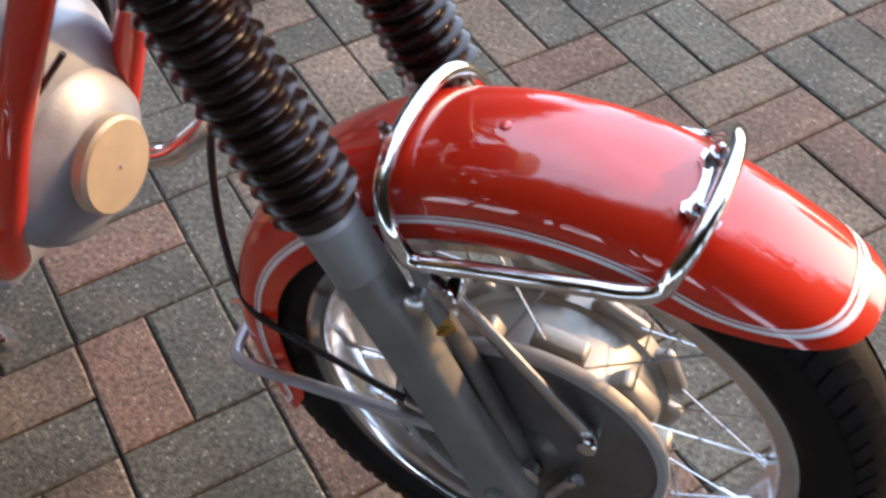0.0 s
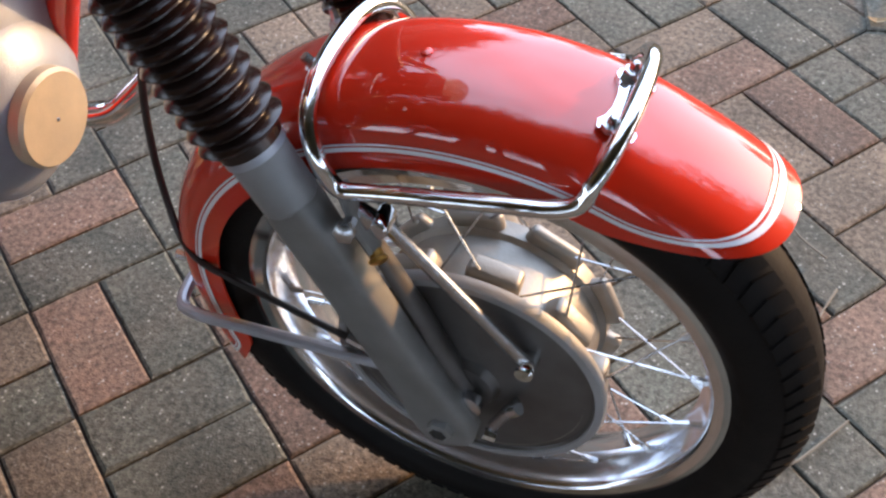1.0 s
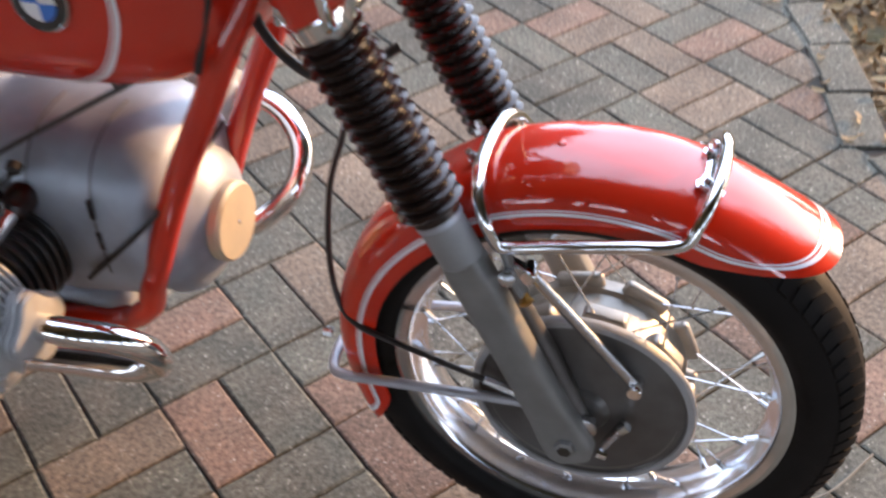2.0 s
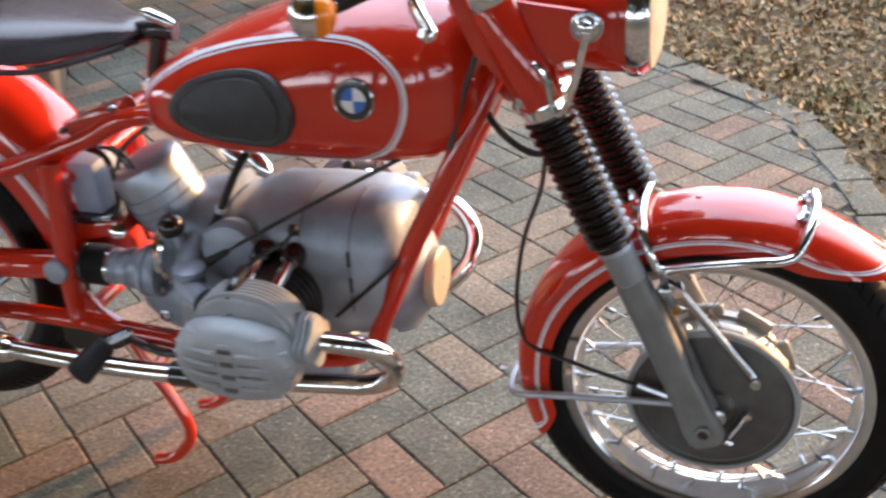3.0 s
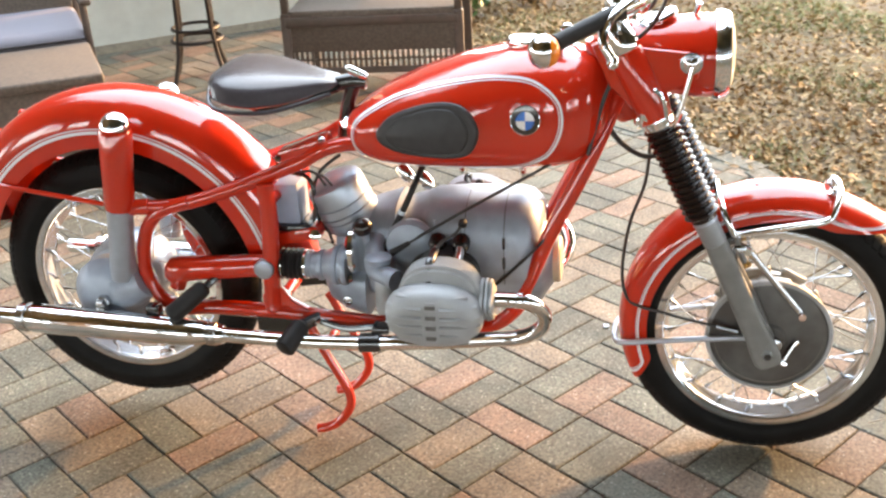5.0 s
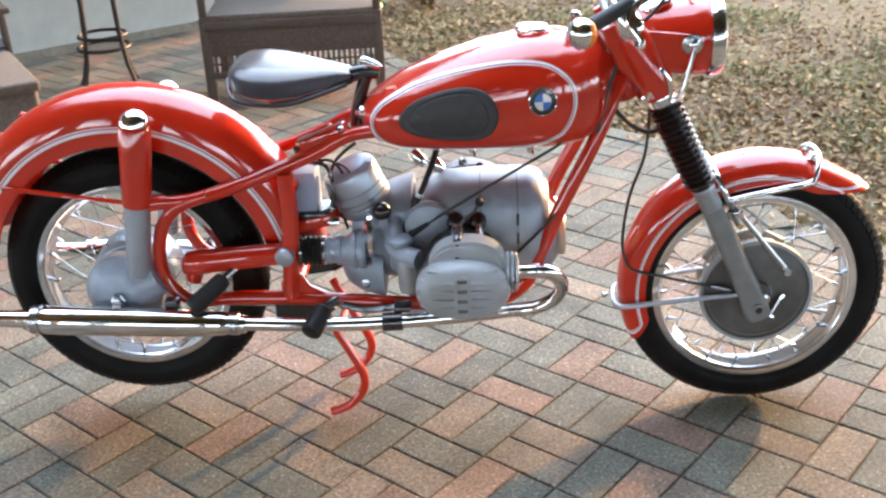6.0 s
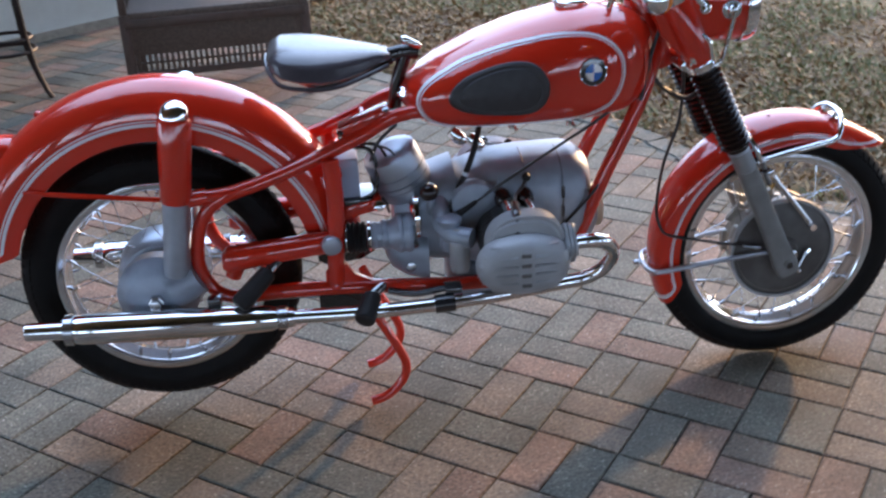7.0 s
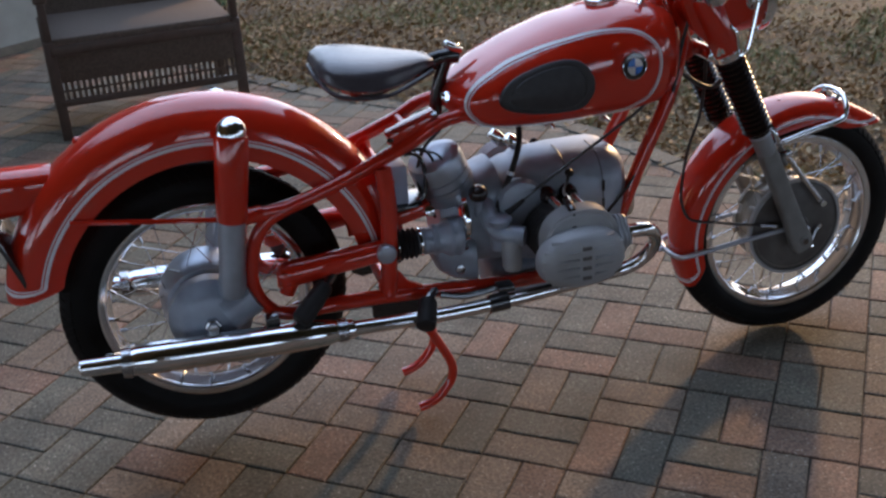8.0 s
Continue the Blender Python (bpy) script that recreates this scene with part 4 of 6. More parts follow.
part("hose_clip", lathe([(-0.004, 0.0085), (0.004, 0.0085)], (0.611, -0.097, 0.592), (0.35, 0.12, 0.9), 16), SATIN, bike)
for x, y in ((0.73, -0.02), (0.86, -0.03)):
    pc = part("petcock", lathe([(0, 0.008), (0.018, 0.008), (0.02, 0.012), (0.032, 0.012), (0.036, 0.006)], (x, y, 0.662), (0.1, 0, 1), 12), CHROME, bike, "chrome fuel tap under the tank")
    part("tap_lever", tube([(x, y, 0.675), (x + 0.005, y - 0.03, 0.668)], 0.004, 8), CHROME, pc)
part("gear_hump", lathe([(-0.02, 0.03), (0.0, 0.05), (0.02, 0.056), (0.035, 0.05), (0.042, 0.03)], (0.628, -0.085, 0.525), (0, -1, 0), 28), CAST, bike, "rounded cast cover beside the cylinder")
part("bowl_column", lathe([(-0.05, 0.018), (-0.04, 0.022), (0.02, 0.022), (0.026, 0.016), (0.05, 0.014)], (0.582, -0.172, 0.445), (0, 0.1, 1), 20), ENGINE, bike, "alloy float chamber")


# centre stand
def stand_leg(side):
    g = tube(curve([(0.37, side * 0.08, 0.30), (0.40, side * 0.082, 0.235), (0.435, side * 0.084, 0.165), (0.452, side * 0.085, 0.12), (0.447, side * 0.086, 0.082), (0.418, side * 0.086, 0.045), (0.39, side * 0.086, 0.028), (0.365, side * 0.086, 0.022)], 6), 0.0108, 14)
    return part("stand_leg", g, RED, bike, "red curved centre stand leg")


stand_leg(-1)
stand_leg(1)
part("stand_bar", tube([(0.40, -0.08, 0.235), (0.40, 0.08, 0.235)], 0.010, 12), RED, bike)

# saddle
rings = []
for x, w, z1, z0 in ((0.205, 0.053, 0.872, 0.854), (0.213, 0.090, 0.884, 0.838), (0.235, 0.125, 0.891, 0.826), (0.275, 0.140, 0.889, 0.816), (0.315, 0.136, 0.884, 0.810), (0.36, 0.111, 0.877, 0.810), (0.405, 0.076, 0.870, 0.816), (0.44, 0.051, 0.864, 0.828), (0.462, 0.040, 0.859, 0.834), (0.47, 0.023, 0.852, 0.838)):
    ring = []
    z0, z1 = z0 + 0.006, z1 + 0.006
    for k in range(32):
        t = 2 * math.pi * k / 32
        c, s = math.cos(t), math.sin(t)
        flare = 1.0 + 0.05 * (s < 0)
        mid = z0 + (z1 - z0) * 0.35
        h = z1 - mid if s > 0 else mid - z0
        dip = -0.006 * math.cos(c * 1.4) if s > 0 else 0
        ring.append((x, w * flare * math.copysign(abs(c) ** 0.72, c), mid + h * math.copysign(abs(s) ** 0.72, s) + dip))
    rings.append(ring)
saddle = part("saddle", loft(rings), SADDLE, bike, "dark grey rubber solo saddle", 60)
part("saddle_edge", tube(curve([(0.46, -0.042, 0.834), (0.405, -0.082, 0.824), (0.345, -0.125, 0.818), (0.28, -0.145, 0.824), (0.23, -0.129, 0.834), (0.206, -0.064, 0.852), (0.202, 0.000, 0.858), (0.206, 0.064, 0.852), (0.23, 0.129, 0.834), (0.28, 0.145, 0.824), (0.345, 0.125, 0.818), (0.405, 0.082, 0.824), (0.46, 0.042, 0.834)], 5), 0.005, 8), SADDLE, saddle, "rolled edge of the saddle")
part("nose_bracket", tube(curve([(0.445, 0, 0.838), (0.475, 0, 0.846), (0.505, 0, 0.85), (0.53, 0, 0.848)], 4), 0.013, 12, flat=1.3), BLACK, saddle, "black hinge at the saddle nose")
part("saddle_frame", tube(curve([(0.47, -0.02, 0.838), (0.38, -0.05, 0.818), (0.31, -0.07, 0.810), (0.26, 0, 0.812), (0.31, 0.07, 0.810), (0.38, 0.05, 0.818), (0.47, 0.02, 0.838)], 5), 0.008, 8), BLACK, saddle)
part("saddle_post", tube(curve([(0.50, 0, 0.84), (0.485, 0, 0.80), (0.475, 0, 0.76), (0.47, 0, 0.715)], 4), 0.0125, 14, flat=1.2), BLACK, saddle, "black sprung saddle post")
part("saddle_bolt", tube([(0.492, -0.022, 0.884), (0.498, -0.02, 0.882), (0.525, -0.012, 0.866), (0.534, -0.01, 0.861)], [0.005, 0.009, 0.009, 0.006], 12), CHROME, saddle, "chrome bolt at the saddle nose")
part("saddle_bolt", lathe([(0, 0.013), (0.012, 0.013), (0.018, 0.007)], (0.488, -0.03, 0.768), (0, -1, 0.2), 12), CHROME, saddle, "chrome pivot nut")


# ---- front fork ----
def fork_x(z):
    return 1.24 - 0.48 * (z - 0.58)


FORK_DIR = Vector((-0.48, 0, 1)).normalized()


def fork_leg(side):
    y = side * 0.098
    low_z = 0.597 if side < 0 else 0.572
    base = Vector((fork_x(low_z), y, low_z))
    prof = [(0.0, 0.0265)]
    n = 15 if side < 0 else 17
    for k in range(n):
        d = 0.008 + 0.0141 * k
        prof += [(d, 0.0265), (d + 0.003, 0.033), (d + 0.0065, 0.0358), (d + 0.010, 0.033), (d + 0.0125, 0.0265)]
    prof.append((0.008 + 0.0141 * n, 0.029))
    gaiter = part("fork_gaiter", lathe(prof, base, FORK_DIR, 32), GAITER, bike, "black ribbed rubber fork gaiter")
    part("gaiter_clamp", lathe([(-0.008, 0.024), (-0.007, 0.0258), (0.002, 0.0258), (0.003, 0.024)], base, FORK_DIR, 28), SATIN, gaiter)
    slider = part("fork_slider", lathe([(-0.060, 0.0205), (-0.056, 0.0238), (-0.004, 0.0242), (0.01, 0.023)], base, FORK_DIR, 28), SLIDER, bike, "light grey alloy fork slider")
    top = base - FORK_DIR * 0.05
    low = Vector((1.372, y, 0.292))
    d = (low - top).normalized()
    u = Vector((0, 1, 0))
    w = d.cross(u)
    rings = []
    L = (low - top).length
    for t, a, b in ((0, 0.018, 0.0195), (0.06, 0.0185, 0.0225), (0.15, 0.017, 0.0235), (0.5, 0.0155, 0.0235), (0.85, 0.0145, 0.0255), (0.95, 0.0145, 0.0290), (1.0, 0.0145, 0.0295), (1.06, 0.014, 0.028), (1.095, 0.012, 0.021), (1.105, 0.008, 0.012)):
        rings.append([top + d * (L * t) + u * (a * math.copysign(abs(math.cos(q)) ** 0.42, math.cos(q))) + w * (b * math.copysign(abs(math.sin(q)) ** 0.5, math.sin(q))) for q in [2 * math.pi * k / 24 for k in range(24)]])
    leg = part("fork_leg", loft(rings), LEG, slider, "grey alloy lower fork leg")
    part("axle_nut", lathe([(0, 0.012), (0.003, 0.0125), (0.009, 0.0125), (0.011, 0.008), (0.005, 0.006)], (1.374, side * 0.110, 0.298), (0, side, 0), 6), LEG, leg)
    # a black disc paints the dark of the hole in the nut
    part("axle_hole_shade", lathe([(0, 0.0085), (0.0025, 0.0085)], (1.374, side * 0.1185, 0.298), (0, side, 0), 6), BLACK, leg)
    tube_top = Vector((fork_x(0.80), y, 0.80))
    cov = part("fork_cover", lathe([(0, 0.029), (0.005, 0.031), (0.15, 0.033), (0.158, 0.028)], tube_top, FORK_DIR, 28), RED, bike, "red upper fork cover")
    part("fork_clamp", lathe([(-0.012, 0.024), (-0.01, 0.031), (0.012, 0.033), (0.016, 0.028)], Vector((fork_x(0.795), y, 0.795)), FORK_DIR, 28), CHROME, cov, "chrome lower fork clamp")
    part("fork_cap", lathe([(0.155, 0.031), (0.16, 0.033), (0.172, 0.032), (0.205, 0.025), (0.213, 0.02), (0.217, 0.008)], tube_top, FORK_DIR, 24), CHROME, cov, "chrome cone on top of the fork")


fork_leg(-1)
fork_leg(1)
part("fork_yoke", block((1.118, 0, 0.792), (0.06, 0.20, 0.03), 0.01, (0, 24, 0), 3), CHROME, bike, "polished lower fork yoke")
part("fork_yoke", block((1.045, 0, 0.962), (0.06, 0.20, 0.02), 0.008, (0, 24, 0), 3), SATIN, bike, "alloy top yoke")
part("axle", tube([(1.375, -0.10, 0.312), (1.375, 0.10, 0.312)], 0.008, 12), STEEL, bike)

# brake linkage on the right of the front wheel
rod = part("torque_rod", tube([(1.322, -0.078, 0.522), (1.441, -0.072, 0.374)], 0.0046, 10, flat=1.5), STEEL, bike, "bright brake torque rod")
for p, r in (((1.441, -0.072, 0.374), 0.008), ((1.322, -0.078, 0.522), 0.008)):
    part("rod_end", lathe([(-0.012, r), (-0.010, r * 1.15), (0.010, r * 1.15), (0.012, r)], p, (0, 1, 0), 10), CHROME, rod)
part("torque_arm", tube([(1.30, -0.070, 0.50), (1.345, -0.074, 0.41), (1.386, -0.076, 0.315)], [0.009, 0.011, 0.013], 12, flat=0.6), PLATE, bike, "grey inner brace of the fork leg")
br = part("brake_bracket", block((1.305, -0.084, 0.525), (0.022, 0.014, 0.030), 0.003, (0, 25, 0)), STEEL, bike, "steel brake cable bracket")
part("brass_nut", lathe([(0, 0.005), (0.005, 0.006), (0.010, 0.006), (0.011, 0.008), (0.014, 0.008), (0.016, 0.004)], (1.316, -0.088, 0.502), (0.5, -0.5, -0.4), 10), BRASS, br, "brass cable adjuster nut")
part("bracket_bolt", lathe([(0, 0.006), (0.02, 0.006), (0.022, 0.009), (0.028, 0.009), (0.03, 0.005)], (1.302, -0.088, 0.532), (0.2, -1, 0.3), 6), STEEL, br)
lev = part("brake_lever", tube([(1.433, -0.074, 0.312), (1.411, -0.080, 0.270)], 0.0075, 8, flat=0.6), STEEL, bike, "small brake lever with its clevis")
part("lever_pin", tube([(1.430, -0.083, 0.310), (1.438, -0.083, 0.319)], 0.006, 8), CHROME, lev)
part("lever_pin", tube([(1.405, -0.088, 0.268), (1.416, -0.086, 0.263)], 0.006, 8), CHROME, lev)
part("hub_bolt", lathe([(0, 0.015), (0.01, 0.015), (0.013, 0.009)], (1.39, -0.082, 0.31), (0, -1, 0), 12), STEEL, plate)


# chrome guard rails round the front fender
def arch(x, lean, w, z, h, power):
    """A bow over the fender, from its right foot to its left one."""
    out = []
    for k in range(37):
        t = math.pi * k / 36
        c, u = math.cos(t), abs(math.sin(t)) ** (2 / power) * h
        out.append((x + lean * u, -w * math.copysign(abs(c) ** (2 / power), c), z + u))
    return out


def rail(side):
    return [(1.291, side * 0.0895, 0.5635), (1.300, side * 0.0892, 0.5595), (1.314, side * 0.0885, 0.5620), (1.345, side * 0.088, 0.569), (1.38, side * 0.0875, 0.576), (1.4275, side * 0.0855, 0.5845), (1.457, side * 0.0835, 0.5885)]


rear_bow = arch(1.287, -0.5, 0.090, 0.572, 0.053, 2.5)[2:-2:4]
front_bow = arch(1.467, 0.45, 0.082, 0.575, 0.066, 2.4)[3:-3:3]
loop = rear_bow + rail(1) + front_bow[::-1] + rail(-1)[::-1]
guard = part("fender_guard", tube(curve(loop, 6, closed=True), 0.0070, 12, closed=True), CHROME, bike, "chromed tubular guard round the front fender")
for side in (-1, 1):
    part("guard_strut", tube([(1.296, side * 0.087, 0.562), (1.308, side * 0.088, 0.52), (1.318, side * 0.088, 0.50)], [0.008, 0.010, 0.010], 10, flat=0.6), LEG, guard, "grey strut down to the fork leg")
ga = part("guard_bracket", loft([[front_fender.at(72.2 + q * w, p, h) for q, h in ((-1, 0.0005), (-1, 0.006), (1, 0.006), (1, 0.0005))] for p, w in ((62, 1.0), (64, 2.4), (69, 2.6), (73, 1.9), (80, 1.5), (88, 1.5), (95, 1.9), (99, 2.6), (104, 2.4), (106, 1.0))]), CHROME, guard, "small chrome saddle plate with a waist on the fender", 30)
for ph in (66, 102):
    p = front_fender.at(73.2, ph, 0.006)
    n = (p - Vector((1.388, 0, 0.319))).normalized()
    part("bracket_nut", lathe([(0, 0.0065), (0.005, 0.0065), (0.006, 0.0038), (0.012, 0.0035), (0.013, 0.002)], p, n, 6), STEEL, ga)
for an, ph in ((118, 124), (115, 76)):
    p = front_fender.at(an, ph, 0.001)
    n = Vector((-0.5, -0.2 if ph < 90 else 0.5, 0.8))
    part("guard_nut", lathe([(0, 0.0075), (0.006, 0.0075), (0.007, 0.0045), (0.015, 0.004)], p, n, 6), STEEL, guard)
# lower fender stay
part("fender_stay", tube(curve([(1.345, -0.078, 0.319), (1.30, -0.075, 0.314), (1.15, -0.070, 0.296), (1.085, -0.064, 0.285), (1.063, -0.048, 0.279), (1.056, 0, 0.276), (1.063, 0.048, 0.279), (1.085, 0.064, 0.285), (1.15, 0.070, 0.296), (1.30, 0.075, 0.314), (1.345, 0.078, 0.319)], 6), 0.0064, 10), STAY, bike, "grey rod stay round the fender tail")
part("stay_bolt", lathe([(0, 0.007), (0.012, 0.007), (0.014, 0.004)], (1.043, 0.0, 0.285), (-1, 0, 0), 8), STEEL, bike)
# cable from the fork down to the front hub
part("brake_cable", tube(curve([(1.12, -0.03, 0.78), (1.12, -0.03, 0.71), (1.112, -0.03, 0.64), (1.086, -0.03, 0.56), (1.073, -0.03, 0.48), (1.072, -0.033, 0.42), (1.085, -0.045, 0.382), (1.112, -0.060, 0.372), (1.15, -0.066, 0.366), (1.20, -0.069, 0.354), (1.25, -0.074, 0.345), (1.30, -0.077, 0.335)], 8), 0.0037, 10), HOSE, bike, "black brake cable")
part("cable_end", tube([(1.27, -0.075, 0.341), (1.315, -0.078, 0.331)], [0.0055, 0.0065], 8), STEEL, bike)
part("head_cable", tube(curve([(1.02, -0.035, 0.80), (1.06, -0.06, 0.745), (1.12, -0.065, 0.715), (1.18, -0.03, 0.74)], 7), 0.0055, 10), HOSE, bike, "black cable under the lamp")

# headlamp
LZ = 0.905


def lamp_ring(x, r, zc, squash=1.0):
    return [(x, a, b) for a, b in oval(0, zc, r * squash, r, 40, 2.15)]


lamp = part("headlamp", loft([lamp_ring(*s) for s in ((1.035, 0.03, 0.925, 1.2), (1.05, 0.048, 0.92, 1.2), (1.09, 0.062, 0.913, 1.15), (1.14, 0.073, 0.907, 1.08), (1.20, 0.081, LZ, 1.02), (1.240, 0.082, LZ), (1.242, 0.080, LZ))]), RED, bike, "red headlamp shell with a chrome rim", 50)
part("lamp_rim", loft([lamp_ring(*s) for s in ((1.236, 0.082, LZ), (1.238, 0.086, LZ), (1.246, 0.088, LZ), (1.258, 0.0868, LZ), (1.266, 0.082, LZ), (1.268, 0.077, LZ))], caps=False), CHROME, lamp, "chrome headlamp rim")
part("lamp_glass", lathe([(0, 0.08), (0.006, 0.074), (0.012, 0.055), (0.0155, 0.03), (0.0165, 0.005)], (1.262, 0, LZ), (1, 0, 0), 40), GLASS, lamp, "clear headlamp glass")
part("reflector", lathe([(0, 0.078), (-0.02, 0.06), (-0.04, 0.03), (-0.045, 0.008)], (1.258, 0, LZ), (1, 0, 0), 36, caps=False), CHROME, lamp)
sp = part("speedometer", lathe([(0, 0.042), (0.006, 0.045), (0.012, 0.044), (0.016, 0.038)], (1.125, 0, 0.972), (-0.35, 0, 1), 36), CHROME, lamp, "speedometer with a chrome bezel in the lamp")
part("dial", lathe([(0.012, 0.037), (0.0135, 0.036)], (1.125, 0, 0.972), (-0.35, 0, 1), 36), BLACK, sp)
part("lamp_key", tube([(1.20, 0, 0.985), (1.205, 0, 1.008)], [0.008, 0.012], 10, flat=0.6), CHROME, lamp)
part("warning_lens", lathe([(0, 0.007), (0.005, 0.006), (0.007, 0.003)], (1.075, -0.035, 0.972), (-0.3, -0.2, 1), 12), RED_LENS, lamp)
for side in (-1, 1):
    ear = [(fork_x(0.80) - 0.022, 0.80), (fork_x(0.80) + 0.028, 0.806), (1.15, 0.86), (1.205, 0.885), (1.212, 0.915), (1.19, 0.935), (1.10, 0.945), (1.03, 0.962), (1.005, 0.95), (1.04, 0.87)]
    part("lamp_ear", slab(ear, side * 0.092, side * 0.104, 0.003), RED, lamp, "red headlamp ear")
    part("lamp_washer", lathe([(0, 0.021), (0.002, 0.0215), (0.0035, 0.019)], (1.192, side * 0.104, 0.915), (0, side, 0), 28), STEEL, lamp, "flat steel washer")
    nut = part("lamp_nut", lathe([(0, 0.015), (0.003, 0.016), (0.005, 0.012), (0.012, 0.010), (0.015, 0.005)], (1.192, side * 0.104, 0.915), (0, side, 0), 20), CHROME, lamp)
    part("lamp_stay", tube(curve([(1.194, side * 0.118, 0.912), (1.182, side * 0.122, 0.86), (1.170, side * 0.125, 0.815), (1.155, side * 0.122, 0.800), (1.13, side * 0.115, 0.803), (1.115, side * 0.11, 0.815)], 6), 0.0054, 10), CHROME, nut, "chrome rod below the headlamp")
    part("stay_loop", tube(curve([(1.103, side * 0.117, 0.802), (1.108, side * 0.118, 0.842), (1.124, side * 0.118, 0.866), (1.142, side * 0.119, 0.850), (1.150, side * 0.120, 0.812)], 6), 0.0055, 10), CHROME, nut, "chrome loop of the stay")
    part("stay_clamp", block((1.118, side * 0.115, 0.826), (0.024, 0.022, 0.045), 0.006, (0, 20, 0)), CHROME, lamp)

# handlebar
def bar(side):
    pts = [(1.045, 0.0, 0.995), (1.05, side * 0.08, 0.997), (1.075, side * 0.15, 1.025), (1.095, side * 0.21, 1.055), (1.06, side * 0.265, 1.05), (0.985, side * 0.335, 1.025), (0.945, side * 0.368, 1.012)]
    hb = part("handlebar", tube(curve(pts, 7), 0.011, 14), CHROME, bike, "chromed handlebar half")
    grip = curve([(1.065, side * 0.26, 1.050), (1.02, side * 0.30, 1.036), (0.96, side * 0.355, 1.017)], 6)
    part("grip", tube(grip, 0.0145, 16), RUBBER, hb, "dark rubber grip")
    body = part("indicator", lathe([(-0.004, 0.026), (0.0, 0.0285), (0.012, 0.028), (0.022, 0.021), (0.028, 0.010), (0.029, 0.003)], (0.945, side * 0.372, 1.008), (-1, side * 0.35, 0.05), 24), CHROME, hb, "chrome bar-end indicator")
    part("indicator_lens", lathe([(0, 0.027), (0.010, 0.0265), (0.020, 0.021), (0.026, 0.010), (0.027, 0.003)], (0.942, side * 0.373, 1.008), (1, -side * 0.35, -0.05), 24), AMBER, body, "amber lens")
    lv = part("hand_lever", tube(curve([(1.10, side * 0.19, 1.058), (1.095, side * 0.225, 1.068), (1.075, side * 0.262, 1.064), (1.047, side * 0.29, 1.042), (1.036, side * 0.308, 1.008), (1.055, side * 0.32, 0.976)], 6), [0.0065] * 8 + [0.0092] * 23, 10, flat=0.8), CHROME, hb, "chrome hand lever")
    part("lever_ball", lathe([(-0.011, 0.003), (-0.008, 0.008), (0, 0.011), (0.008, 0.008), (0.011, 0.003)], (1.054, side * 0.32, 0.973), (0.5, 0.3, 0.6), 16), CHROME, lv)
    part("lever_clamp", block((1.09, side * 0.195, 1.05), (0.035, 0.04, 0.03), 0.006, (0, 20, side * 35)), CHROME, hb)
    part("bar_clamp", lathe([(0, 0.02), (0.03, 0.022), (0.045, 0.018)], (1.045, side * 0.06, 0.965), (-0.1, 0, 1), 18), CHROME, hb)
    part("control_cable", tube(curve([(1.10, side * 0.19, 1.06), (1.14, side * 0.14, 1.05), (1.12, side * 0.09, 0.99), (1.07, side * 0.075, 0.93), (1.03, side * 0.085, 0.84), (1.0, side * 0.105, 0.73)], 7), 0.0042, 8), HOSE, hb)


bar(-1)
bar(1)


# ---- patio furniture ----
def armchair(at, turn, label):
    """A wide woven armchair; its own front faces -y."""
    ch = thing("patio_chair", at, label, "chair", "patio chairs")
    m = pose(*at, 0, 0, turn)

    def put(nm, g, mat, lab="", parent=None):
        g.v = [tuple(m @ Vector(p)) for p in g.v]
        return part(nm, g, mat, parent or ch, lab)

    for x in (-0.40, 0.40):
        for y in (-0.28, 0.30):
            put("leg", block((x, y, 0.22), (0.045, 0.045, 0.44), 0.006), FRAME_BROWN)
        put("arm", block((x, 0, 0.62), (0.055, 0.66, 0.03), 0.01), FRAME_BROWN)
        put("arm_post", block((x, -0.28, 0.53), (0.035, 0.035, 0.18), 0.006), FRAME_BROWN)
    put("rail", block((0, -0.29, 0.40), (0.80, 0.035, 0.045), 0.006), FRAME_BROWN)
    put("apron", block((0, -0.288, 0.325), (0.76, 0.02, 0.13), 0.006), WICKER, "solid woven panel under the seat")
    put("rail", block((0, -0.29, 0.17), (0.80, 0.03, 0.03), 0.006), FRAME_BROWN)
    put("seat", block((0, 0, 0.43), (0.78, 0.60, 0.05), 0.015), WICKER, "woven brown seat")
    for k in range(30):
        put("slat", block((-0.363 + 0.025 * k, -0.29, 0.222), (0.014, 0.012, 0.085), 0.002), WICKER)
    put("back_apron", block((0, 0.26, 0.26), (0.76, 0.02, 0.26), 0.006), WICKER, "woven back panel under the seat")
    put("cross_strip", block((0, -0.291, 0.222), (0.76, 0.010, 0.010), 0.002), WICKER)
    put("backrest", block((0, 0.33, 0.70), (0.82, 0.05, 0.62), 0.02, (-12, 0, 0)), WICKER, "woven brown backrest")
    return ch


armchair((-0.18, 2.88, -0.005), 6, "brown woven patio armchair standing near the house wall")


